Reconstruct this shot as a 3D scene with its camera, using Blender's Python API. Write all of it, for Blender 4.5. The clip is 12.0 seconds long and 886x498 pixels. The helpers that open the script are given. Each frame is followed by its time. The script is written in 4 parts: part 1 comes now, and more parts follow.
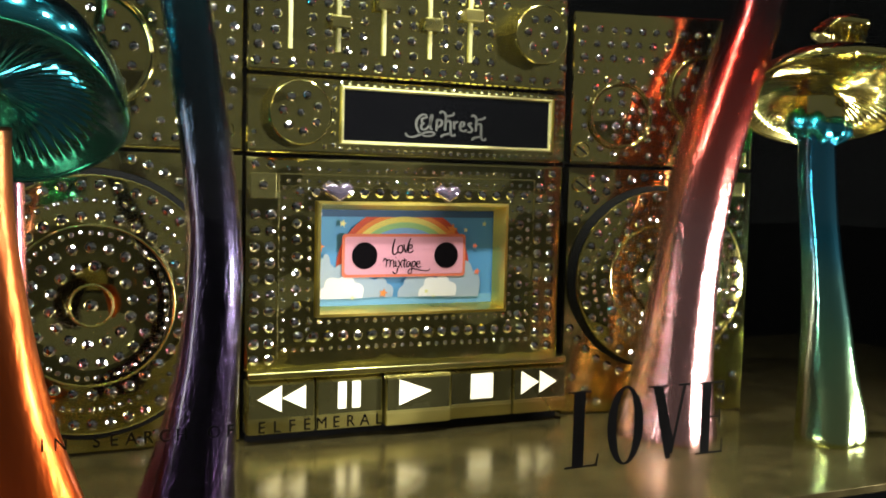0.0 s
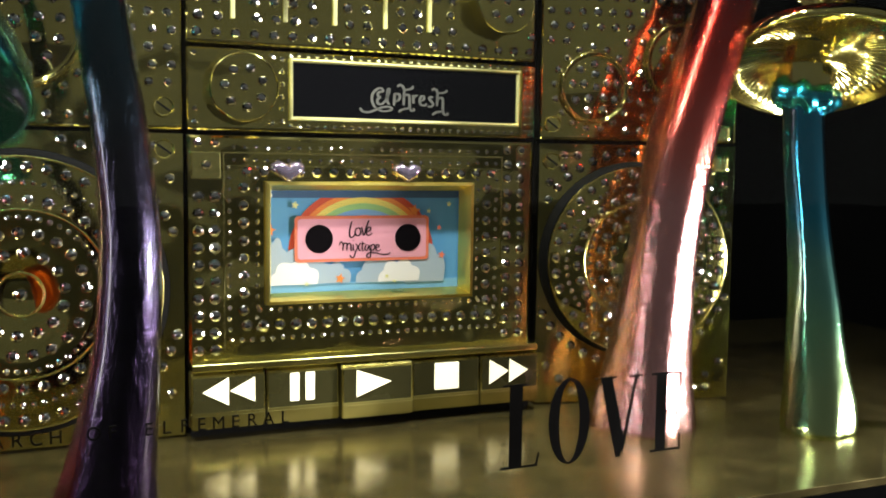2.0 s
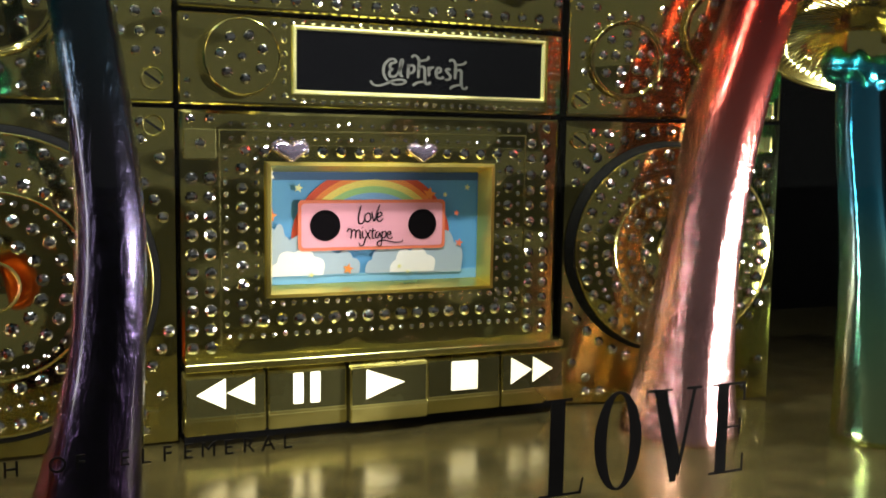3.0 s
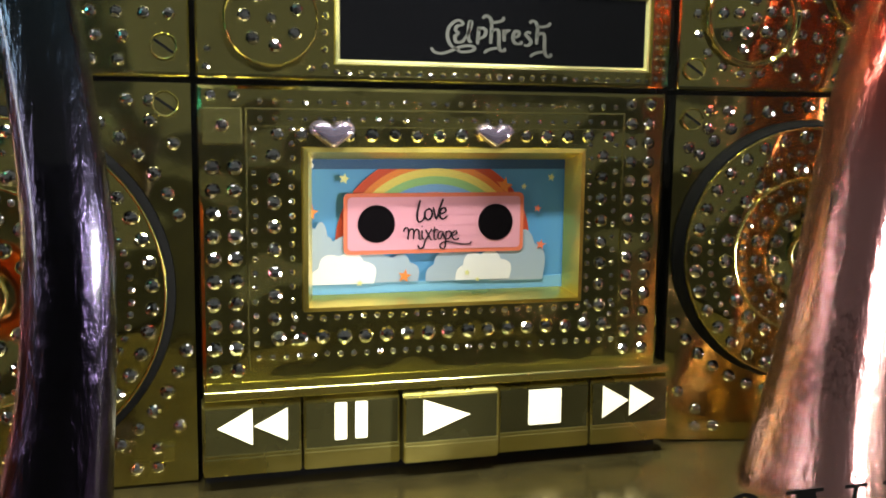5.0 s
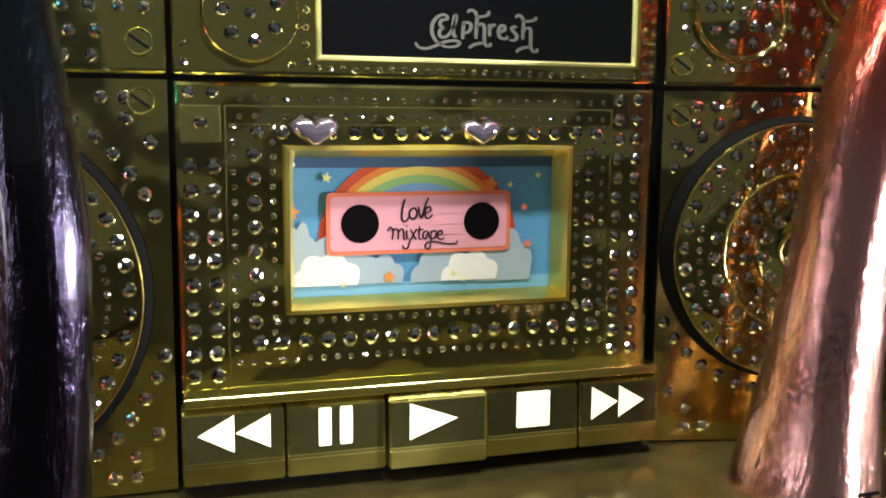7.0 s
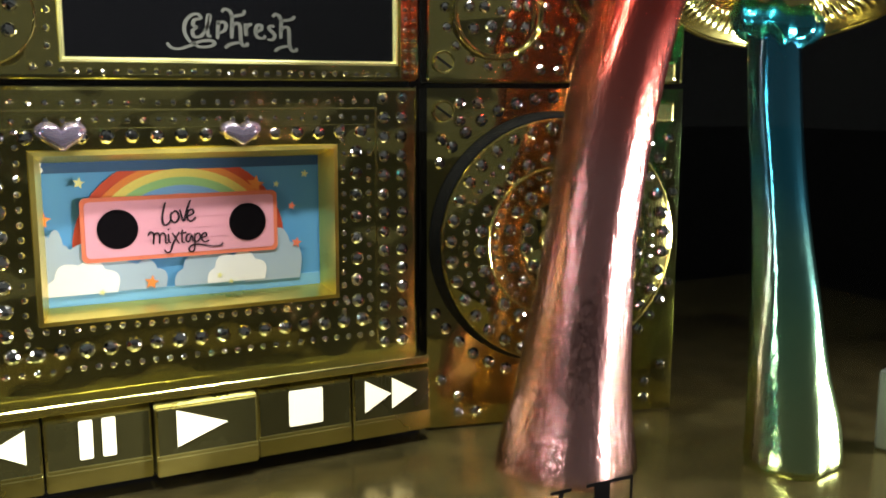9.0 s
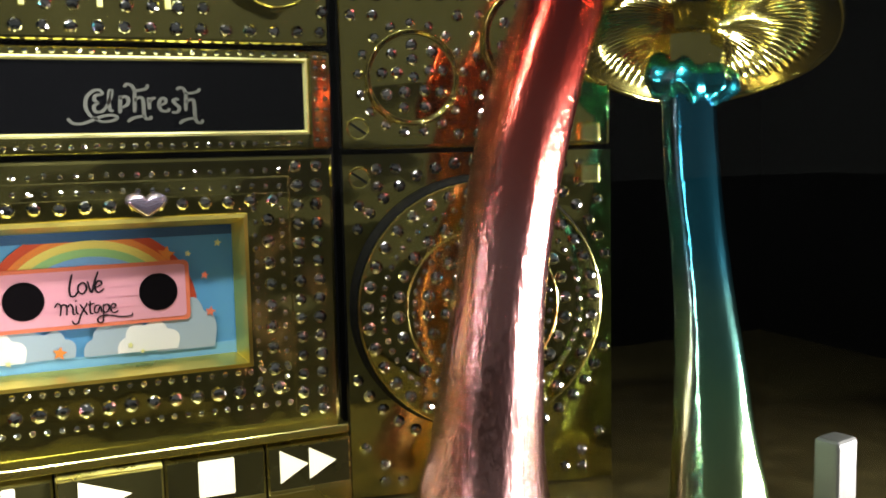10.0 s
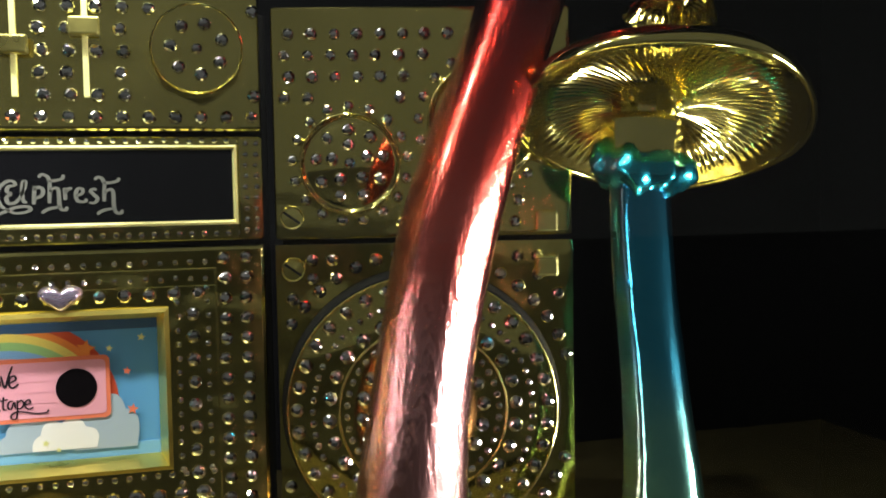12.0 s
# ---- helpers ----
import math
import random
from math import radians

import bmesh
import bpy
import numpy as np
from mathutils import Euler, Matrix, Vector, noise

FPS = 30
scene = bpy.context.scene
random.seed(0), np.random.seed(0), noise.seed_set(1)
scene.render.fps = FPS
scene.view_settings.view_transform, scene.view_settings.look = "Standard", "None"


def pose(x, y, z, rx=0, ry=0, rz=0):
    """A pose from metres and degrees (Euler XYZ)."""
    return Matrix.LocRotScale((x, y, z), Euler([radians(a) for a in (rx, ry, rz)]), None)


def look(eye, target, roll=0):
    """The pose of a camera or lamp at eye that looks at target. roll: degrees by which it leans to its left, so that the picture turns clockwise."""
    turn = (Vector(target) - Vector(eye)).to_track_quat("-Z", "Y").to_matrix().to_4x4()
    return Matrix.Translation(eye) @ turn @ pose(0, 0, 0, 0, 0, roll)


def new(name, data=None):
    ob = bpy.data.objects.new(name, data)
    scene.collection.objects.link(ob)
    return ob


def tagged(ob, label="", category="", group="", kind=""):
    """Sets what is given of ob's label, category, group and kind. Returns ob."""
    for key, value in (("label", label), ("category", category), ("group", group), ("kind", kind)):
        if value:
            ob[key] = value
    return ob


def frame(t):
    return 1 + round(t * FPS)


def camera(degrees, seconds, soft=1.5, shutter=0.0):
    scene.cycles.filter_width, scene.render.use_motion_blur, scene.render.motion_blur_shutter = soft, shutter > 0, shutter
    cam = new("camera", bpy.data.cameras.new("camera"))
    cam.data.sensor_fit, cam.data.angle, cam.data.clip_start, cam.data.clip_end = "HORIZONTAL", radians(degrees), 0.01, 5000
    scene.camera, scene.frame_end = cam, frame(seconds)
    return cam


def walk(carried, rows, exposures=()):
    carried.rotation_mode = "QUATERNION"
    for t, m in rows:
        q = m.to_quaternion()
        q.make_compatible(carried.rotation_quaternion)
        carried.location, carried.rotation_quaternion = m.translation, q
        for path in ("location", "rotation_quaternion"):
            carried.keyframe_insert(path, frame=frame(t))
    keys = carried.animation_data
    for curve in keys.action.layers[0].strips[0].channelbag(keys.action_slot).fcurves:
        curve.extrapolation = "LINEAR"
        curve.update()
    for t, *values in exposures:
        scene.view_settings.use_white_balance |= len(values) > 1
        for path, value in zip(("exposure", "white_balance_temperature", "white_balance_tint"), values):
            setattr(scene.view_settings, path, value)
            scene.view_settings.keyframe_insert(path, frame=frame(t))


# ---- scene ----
cam = camera(49.0, 12.0, 1.8)
PATH = [
    (0, (-0.528, -1.761, 0.492), (0.288, 0.06, 0.35), 1.51),
    (0.5, (-0.51, -1.752, 0.485), (0.319, 0.064, 0.351), 1.25),
    (1, (-0.469, -1.753, 0.484), (0.347, 0.068, 0.35), 1.16),
    (1.5, (-0.415, -1.741, 0.486), (0.373, 0.091, 0.335), 0.94),
    (2, (-0.377, -1.706, 0.481), (0.397, 0.13, 0.307), 0.81),
    (2.5, (-0.353, -1.638, 0.492), (0.416, 0.196, 0.275), 0.91),
    (3, (-0.338, -1.545, 0.476), (0.43, 0.289, 0.265), 0.93),
    (3.2, (-0.325, -1.508, 0.466), (0.431, 0.334, 0.272), 0.72),
    (5, (-0.181, -1.286, 0.484), (0.375, 0.619, 0.221), 0.74),
    (5.5, (-0.182, -1.267, 0.488), (0.371, 0.637, 0.218), 0.7),
    (6, (-0.178, -1.26, 0.489), (0.367, 0.646, 0.215), 0.67),
    (6.5, (-0.186, -1.25, 0.487), (0.37, 0.652, 0.215), 0.67),
    (8.3, (-0.178, -1.269, 0.48), (0.633, 0.540, 0.222), 0.15),
    (8.5, (-0.155, -1.274, 0.48), (0.686, 0.520, 0.220), 0.18),
    (9, (-0.102, -1.291, 0.522), (0.813, 0.457, 0.199), 0.15),
    (9.5, (-0.024, -1.329, 0.528), (0.883, 0.429, 0.235), -0.50),
    (10, (0.105, -1.371, 0.536), (0.902, 0.451, 0.323), -1.24),
    (10.5, (0.186, -1.375, 0.556), (0.911, 0.484, 0.426), -1.12),
    (11, (0.249, -1.363, 0.575), (0.921, 0.519, 0.493), -1.01),
    (11.5, (0.305, -1.355, 0.584), (0.929, 0.544, 0.51), -0.97),
    (12, (0.398, -1.355, 0.587), (0.949, 0.564, 0.48), -1.06),
]
walk(cam, [(t, look(eye, target, roll)) for t, eye, target, roll in PATH], ((0, 0.10), (5, 0.14), (8.5, 0.05), (10, 0.12), (12, 0.26)))

# ---- world and light ----
world = bpy.data.worlds.new("night")
scene.world = world
world.use_nodes = True
wbg = world.node_tree.nodes["Background"]
wbg.inputs[0].default_value = (0.85, 0.88, 0.82, 1)
wbg.inputs[1].default_value = 0.10


def area_lamp(name, eye, target, sx, sy, watts, colour, spread=180.0):
    d = bpy.data.lights.new(name, "AREA")
    d.shape, d.size, d.size_y, d.energy, d.color, d.spread = "RECTANGLE", sx, sy, watts, colour, radians(spread)
    ob = new(name, d)
    ob.matrix_world = look(eye, target)
    return ob


WARM = (0.97, 1.0, 0.92)
WHITE = (1.0, 0.97, 0.95)
area_lamp("side_light", (2.05, -1.02, 0.16), (0.70, -0.2, 0.14), 0.46, 0.28, 22.0, WHITE, 80.0)
area_lamp("side_light", (-1.35, -0.58, 0.50), (-0.2, -0.35, 0.4), 0.14, 0.55, 6.0, WHITE)
# assumed overhead lamps, none in view; the last is added to brighten the rose stem's back
for sx, sy, sw in ((-0.75, -0.50, 11.5), (-0.30, -0.50, 7.8), (0.10, -0.50, 10.4), (0.50, -0.46, 8.0), (0.52, -0.09, 9.0)):
    area_lamp("unseen_top_light", (sx, sy, 1.52), (sx * 0.9, sy + 0.45 if sy < -0.3 else -0.12, 0.2), 0.055, 0.055, sw, WARM)
area_lamp("floor_spot", (1.125, -0.375, 0.124), (1.0, -0.22, 0.68), 0.04, 0.03, 1.5, WARM, 110.0)


# ---- materials ----
def mat(name, base, rough=0.5, metal=0.0, grain=0.0, scale=40.0, bump=0.0, vary=0.0, coat=0.0, emit=None, power=0.0, rnd=0.0, streak=1.0, wave=0.0):
    m = bpy.data.materials.new(name)
    m.use_nodes = True
    nt = m.node_tree
    b = nt.nodes["Principled BSDF"]
    b.inputs["Base Color"].default_value = (*base, 1)
    b.inputs["Roughness"].default_value = rough
    b.inputs["Metallic"].default_value = metal
    b.inputs["Coat Weight"].default_value = coat
    b.inputs["Coat Roughness"].default_value = 0.08
    co = nt.nodes.new("ShaderNodeTexCoord")
    mp = nt.nodes.new("ShaderNodeMapping")
    mp.inputs["Scale"].default_value = (1, 1, streak)
    nt.links.new(co.outputs["Object"], mp.inputs[0])
    if vary or rnd:
        n = nt.nodes.new("ShaderNodeTexNoise")
        n.inputs["Scale"].default_value, n.inputs["Detail"].default_value = scale * 0.15, 5
        nt.links.new(mp.outputs[0], n.inputs["Vector"])
        h = nt.nodes.new("ShaderNodeHueSaturation")
        h.inputs["Color"].default_value = (*base, 1)
        r = nt.nodes.new("ShaderNodeMapRange")
        r.inputs[1].default_value, r.inputs[2].default_value = 0.3, 0.7
        r.inputs[3].default_value, r.inputs[4].default_value = 1 - vary, 1 + vary
        nt.links.new(n.outputs[0], r.inputs[0])
        if rnd:
            o = nt.nodes.new("ShaderNodeObjectInfo")
            mul = nt.nodes.new("ShaderNodeMapRange")
            mul.inputs[3].default_value, mul.inputs[4].default_value = 1 - rnd, 1 + rnd
            nt.links.new(o.outputs["Random"], mul.inputs[0])
            mm = nt.nodes.new("ShaderNodeMath")
            mm.operation = "MULTIPLY"
            nt.links.new(r.outputs[0], mm.inputs[0])
            nt.links.new(mul.outputs[0], mm.inputs[1])
            nt.links.new(mm.outputs[0], h.inputs["Value"])
        else:
            nt.links.new(r.outputs[0], h.inputs["Value"])
        nt.links.new(h.outputs[0], b.inputs["Base Color"])
        q = nt.nodes.new("ShaderNodeMapRange")
        q.inputs[1].default_value, q.inputs[2].default_value = 0.3, 0.7
        q.inputs[3].default_value, q.inputs[4].default_value = rough * 0.75, rough * 1.35
        nt.links.new(n.outputs[0], q.inputs[0])
        nt.links.new(q.outputs[0], b.inputs["Roughness"])
    if bump:
        n2 = nt.nodes.new("ShaderNodeTexNoise")
        n2.inputs["Scale"].default_value, n2.inputs["Detail"].default_value = scale, 4
        nt.links.new(mp.outputs[0], n2.inputs["Vector"])
        bp = nt.nodes.new("ShaderNodeBump")
        bp.inputs["Strength"].default_value, bp.inputs["Distance"].default_value = bump, 0.004
        nt.links.new(n2.outputs[0], bp.inputs["Height"])
        nt.links.new(bp.outputs[0], b.inputs["Normal"])
        if wave:
            n3 = nt.nodes.new("ShaderNodeTexNoise")
            n3.inputs["Scale"].default_value, n3.inputs["Detail"].default_value = 4.5, 2
            nt.links.new(co.outputs["Object"], n3.inputs["Vector"])
            b3 = nt.nodes.new("ShaderNodeBump")
            b3.inputs["Strength"].default_value, b3.inputs["Distance"].default_value = wave, 0.05
            nt.links.new(n3.outputs[0], b3.inputs["Height"])
            nt.links.new(b3.outputs[0], bp.inputs["Normal"])
    if emit:
        b.inputs["Emission Color"].default_value = (*emit, 1)
        b.inputs["Emission Strength"].default_value = power
    return m


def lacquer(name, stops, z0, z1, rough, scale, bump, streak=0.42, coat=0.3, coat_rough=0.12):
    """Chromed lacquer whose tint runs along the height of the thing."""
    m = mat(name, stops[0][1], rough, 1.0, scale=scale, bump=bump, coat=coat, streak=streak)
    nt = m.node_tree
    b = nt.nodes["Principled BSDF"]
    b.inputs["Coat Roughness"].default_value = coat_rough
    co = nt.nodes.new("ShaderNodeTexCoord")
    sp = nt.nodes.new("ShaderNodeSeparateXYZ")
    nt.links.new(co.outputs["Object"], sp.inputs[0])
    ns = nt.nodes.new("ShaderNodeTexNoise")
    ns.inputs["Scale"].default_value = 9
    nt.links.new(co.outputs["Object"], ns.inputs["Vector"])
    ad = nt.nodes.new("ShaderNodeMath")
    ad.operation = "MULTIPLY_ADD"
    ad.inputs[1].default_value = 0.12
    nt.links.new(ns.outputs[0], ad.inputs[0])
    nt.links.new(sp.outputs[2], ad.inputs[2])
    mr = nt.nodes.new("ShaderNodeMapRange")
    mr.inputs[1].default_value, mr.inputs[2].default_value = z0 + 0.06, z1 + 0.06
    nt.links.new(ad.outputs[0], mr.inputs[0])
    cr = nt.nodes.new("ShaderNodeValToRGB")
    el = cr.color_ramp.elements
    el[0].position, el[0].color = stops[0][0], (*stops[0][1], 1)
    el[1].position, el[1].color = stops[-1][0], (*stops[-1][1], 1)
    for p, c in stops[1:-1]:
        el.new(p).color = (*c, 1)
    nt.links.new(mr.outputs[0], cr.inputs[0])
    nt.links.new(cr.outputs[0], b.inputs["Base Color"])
    return m


GOLD = mat("gold_panel", (0.62, 0.55, 0.18), 0.125, 1.0, scale=22, bump=0.10, vary=0.18, wave=0.50)
GOLD_FACE = mat("gold_speaker_face", (0.60, 0.53, 0.17), 0.085, 1.0, scale=22, bump=0.06, vary=0.16, wave=0.22)
GILL_GOLD = mat("gold_gills", (0.80, 0.70, 0.24), 0.10, 1.0, scale=30, bump=0.05, vary=0.12)
GOLD_RAISED = mat("gold_trim", (0.78, 0.70, 0.24), 0.17, 1.0, scale=30, bump=0.12, vary=0.10)
GOLD_KEY = mat("gold_key", (0.50, 0.44, 0.14), 0.28, 1.0, scale=60, bump=0.2, vary=0.15, rnd=0.12)
GOLD_FRAME = mat("gold_frame", (0.80, 0.64, 0.16), 0.34, 1.0, scale=40, bump=0.25, vary=0.2)
BRASS = mat("brass_strip", (0.90, 0.86, 0.40), 0.55, 1.0, scale=60, bump=0.1, vary=0.08)
BLACK = mat("black_gap", (0.005, 0.005, 0.005), 0.6, scale=30, vary=0.3)
DISPLAY = mat("display_glass", (0.003, 0.003, 0.004), 0.10, scale=20, vary=0.2)
DISPLAY.node_tree.nodes["Principled BSDF"].inputs["Specular IOR Level"].default_value = 0.15
GEM = mat("rhinestone", (0.56, 0.56, 0.55), 0.045, 1.0, scale=20, vary=0.1, rnd=0.25, coat=0.7)
HEART = mat("heart_stone", (0.46, 0.38, 0.52), 0.10, 0.85, scale=40, bump=0.2, vary=0.15, coat=0.6)
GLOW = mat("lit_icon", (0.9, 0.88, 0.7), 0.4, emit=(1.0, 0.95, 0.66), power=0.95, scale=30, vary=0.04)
KEYFACE = mat("key_window", (0.045, 0.042, 0.014), 0.22, 0.3, coat=0.6, scale=50, vary=0.3)
FLOOR = mat("shelf_laminate", (0.25, 0.20, 0.075), 0.18, 0.85, scale=110, bump=0.06, vary=0.22)
DARK = mat("dark_lining", (0.0018, 0.0018, 0.002), 0.85, scale=12, bump=0.15, vary=0.35)
DARK.node_tree.nodes["Principled BSDF"].inputs["Specular IOR Level"].default_value = 0.0
STREET = mat("street_paving", (0.16, 0.16, 0.155), 0.8, scale=20, bump=0.3, vary=0.3)
DECAL = mat("decal_black", (0.012, 0.011, 0.010), 0.5, scale=60, vary=0.2)
PALE = mat("pale_plastic", (0.08, 0.08, 0.075), 0.45, scale=30, vary=0.1)
PRINT = {}


def ink(key, c, power=0.06):
    c = tuple(0.82 * v for v in c)
    PRINT[key] = mat("print_" + key, c, 0.55, emit=c, power=power, scale=60, vary=0.03)
    return PRINT[key]


for key, c in (("sky", (0.10, 0.33, 0.60)), ("navy", (0.03, 0.09, 0.20)), ("pink", (0.80, 0.36, 0.44)), ("coral", (0.80, 0.20, 0.10)),
               ("red", (0.62, 0.08, 0.03)), ("orange", (0.85, 0.27, 0.05)), ("yellow", (0.85, 0.72, 0.16)), ("green", (0.33, 0.60, 0.22)), ("blue", (0.22, 0.45, 0.75)),
               ("cloud", (0.88, 0.88, 0.84)), ("mist", (0.38, 0.48, 0.56)), ("star", (0.78, 0.78, 0.32)), ("shore", (0.20, 0.48, 0.70)), ("rule", (0.66, 0.30, 0.40))):
    ink(key, c)
HOLE = mat("reel_hole", (0.004, 0.003, 0.004), 0.8, scale=30, vary=0.2)
INKBLACK = mat("print_ink", (0.02, 0.015, 0.02), 0.6, scale=30, vary=0.1)
GREYTEXT = mat("display_lettering", (0.11, 0.11, 0.095), 0.5, scale=40, vary=0.06, emit=(0.42, 0.42, 0.36), power=0.03)
for dull in (HOLE, INKBLACK, DECAL, BLACK):
    dull.node_tree.nodes["Principled BSDF"].inputs["Specular IOR Level"].default_value = 0.02

# rose to red lacquer; the near-black last stop paints in the cap's shade
PINK = lacquer("rose_lacquer_shaded_top", [(0.0, (0.70, 0.38, 0.36)), (0.44, (0.66, 0.30, 0.29)), (0.58, (0.60, 0.14, 0.11)), (0.70, (0.52, 0.055, 0.035)), (0.86, (0.36, 0.02, 0.012)), (0.94, (0.10, 0.006, 0.005))], 0.0, 0.88, 0.18, 160, 0.38, streak=0.24, coat=0.6, coat_rough=0.12)
TEAL = lacquer("teal_lacquer", [(0.0, (0.42, 0.50, 0.20)), (0.3, (0.20, 0.45, 0.26)), (0.6, (0.022, 0.23, 0.33)), (1.0, (0.015, 0.22, 0.36))], 0.0, 0.63, 0.12, 80, 0.20, streak=0.30)
PURPLE = lacquer("purple_lacquer", [(0.0, (0.018, 0.008, 0.026)), (0.50, (0.022, 0.020, 0.036)), (0.72, (0.02, 0.06, 0.08)), (1.0, (0.02, 0.26, 0.28))], 0.0, 0.95, 0.17, 150, 0.60, streak=0.30, coat=0.35, coat_rough=0.12)
ORANGE = lacquer("copper_lacquer", [(0.0, (0.62, 0.09, 0.012)), (0.4, (0.58, 0.11, 0.022)), (1.0, (0.36, 0.14, 0.05))], 0.0, 0.55, 0.33, 90, 0.30, coat=0.12)
MAGENTA = lacquer("magenta_lacquer", [(0.0, (0.60, 0.12, 0.12)), (1.0, (0.62, 0.25, 0.32))], 0.0, 0.6, 0.25, 90, 0.25)
CAP_TEAL = mat("teal_cap", (0.018, 0.36, 0.45), 0.09, 1.0, scale=40, bump=0.10, vary=0.2, coat=0.5)
CAP_GOLD = mat("gold_cap", (0.68, 0.60, 0.19), 0.085, 1.0, scale=30, bump=0.05, vary=0.15, coat=0.3)
CAP_RED = mat("red_cap", (0.55, 0.02, 0.012), 0.16, 1.0, scale=40, bump=0.12, vary=0.25, coat=0.5)
COLLAR = mat("teal_collar", (0.02, 0.36, 0.46), 0.22, 1.0, scale=60, bump=0.2, vary=0.2, coat=0.4)


# ---- mesh helpers ----
def mesh_of(name, bm, material, smooth=False):
    me = bpy.data.meshes.new(name)
    bm.normal_update()
    bm.to_mesh(me)
    bm.free()
    me.materials.append(material)
    if smooth:
        me.polygons.foreach_set("use_smooth", [True] * len(me.polygons))
    return me


def part(name, bm, material, parent, label="", smooth=False):
    ob = new(name, mesh_of(name, bm, material, smooth))
    ob.parent = parent
    if parent is not None and parent.type == "EMPTY":
        ob.matrix_parent_inverse = Matrix.Translation(parent.location).inverted()
    return tagged(ob, label)


def thing(name, at, label, category, group=""):
    ob = new(name)
    ob.empty_display_size = 0.05
    ob.location = at
    return tagged(ob, label, category, group)


def setting(name, bm, material, label, smooth=False):
    return tagged(new(name, mesh_of(name, bm, material, smooth)), label, "", "", "structure")


def box(x0, x1, y0, y1, z0, z1, bev=0.0, m=None, bm=None, seg=2):
    b = bm or bmesh.new()
    r = bmesh.ops.create_cube(b, size=1.0, matrix=Matrix.Translation(((x0 + x1) / 2, (y0 + y1) / 2, (z0 + z1) / 2)) @ Matrix.Diagonal((abs(x1 - x0), abs(y1 - y0), abs(z1 - z0), 1)))
    vs = r["verts"]
    if bev:
        es = list({e for v in vs for e in v.link_edges})
        q = bmesh.ops.bevel(b, geom=es, offset=bev, segments=seg, affect="EDGES", profile=0.6)
        vs = list({v for f in q["faces"] for v in f.verts} | {v for v in vs if v.is_valid})
    if m is not None:
        bmesh.ops.transform(b, matrix=m, verts=[v for v in b.verts] if bm is None else vs)
    return b


def revolve(profile, n=48, m=None, bm=None, closed=False):
    """Turn (radius, height) rows about the local z axis."""
    b = bm or bmesh.new()
    rings = []
    for r, z in profile:
        if r < 1e-5:
            rings.append([b.verts.new((0, 0, z))])
        else:
            rings.append([b.verts.new((r * math.cos(2 * math.pi * k / n), r * math.sin(2 * math.pi * k / n), z)) for k in range(n)])
    pairs = list(zip(rings, rings[1:])) + ([(rings[-1], rings[0])] if closed else [])
    for a, c in pairs:
        for k in range(n):
            j = (k + 1) % n
            if len(a) == 1 and len(c) == 1:
                continue
            if len(a) == 1:
                b.faces.new((a[0], c[k], c[j]))
            elif len(c) == 1:
                b.faces.new((a[k], a[j], c[0]))
            else:
                b.faces.new((a[k], a[j], c[j], c[k]))
    bmesh.ops.recalc_face_normals(b, faces=b.faces)
    if m is not None:
        bmesh.ops.transform(b, matrix=m, verts=[v for ring in rings for v in ring])
    return b


def flat(points, m, bm=None, depth=0.0015):
    """A thin plate with the outline given in the (u, z) plane of m; its face looks to -y."""
    b = bm or bmesh.new()
    f = [b.verts.new((u, -depth, z)) for u, z in points]
    k = [b.verts.new((u, 0, z)) for u, z in points]
    b.faces.new(f)
    b.faces.new(k[::-1])
    n = len(points)
    for i in range(n):
        b.faces.new((f[i], k[i], k[(i + 1) % n], f[(i + 1) % n]))
    bmesh.ops.recalc_face_normals(b, faces=b.faces)
    bmesh.ops.transform(b, matrix=m, verts=f + k)
    return b


def circle_pts(cu, cz, r, n=32, a0=0.0, a1=360.0):
    return [(cu + r * math.cos(radians(a0 + (a1 - a0) * k / n)), cz + r * math.sin(radians(a0 + (a1 - a0) * k / n))) for k in range(n if a1 - a0 >= 360 else n + 1)]


def lettering(name, words, size, m, material, parent, label="", depth=0.0006, squeeze=1.0, shear=0.0):
    c = bpy.data.curves.new(name, "FONT")
    c.body, c.size, c.extrude, c.align_x, c.shear = words, size, depth, "CENTER", shear
    ob = bpy.data.objects.new(name, c)
    scene.collection.objects.link(ob)
    bpy.context.view_layer.update()
    me = bpy.data.meshes.new_from_object(ob.evaluated_get(bpy.context.evaluated_depsgraph_get()))
    bpy.data.objects.remove(ob)
    me.name = name
    me.transform(m @ pose(0, 0, 0, 90) @ Matrix.Diagonal((squeeze, 1, 1, 1)))
    me.materials.clear()
    me.materials.append(material)
    out = new(name, me)
    out.parent = parent
    if parent is not None and parent.type == "EMPTY":
        out.matrix_parent_inverse = Matrix.Translation(parent.location).inverted()
    return tagged(out, label)


# ---- the setting ----
def ground_sheet():
    return box(-30, 30, -30, -0.74, -1.02, -0.9)


setting("ground", ground_sheet(), STREET, "dark paving of the street before the shop window")
setting("floor", box(-1.6, 2.0, -0.60, 0.75, -0.05, 0.0, 0.0012), FLOOR, "glossy brown-gold shelf of the window display")
setting("wall_front", box(-1.7, 2.1, -0.74, -0.60, -0.9, -0.012, 0.003), DARK, "black base below the shop window")
setting("wall_back", box(-1.7, 2.1, 0.75, 0.85, -0.05, 1.75), DARK, "black back wall of the display")
setting("wall_west", box(-1.7, -1.6, -0.60, 0.75, -0.05, 1.75), DARK, "black side wall of the display")
setting("wall_east", box(2.0, 2.1, -0.60, 0.75, -0.05, 1.75), DARK, "black side wall of the display")
setting("ceiling", box(-1.7, 2.1, -0.68, 0.85, 1.75, 1.85), DARK, "black ceiling of the display")

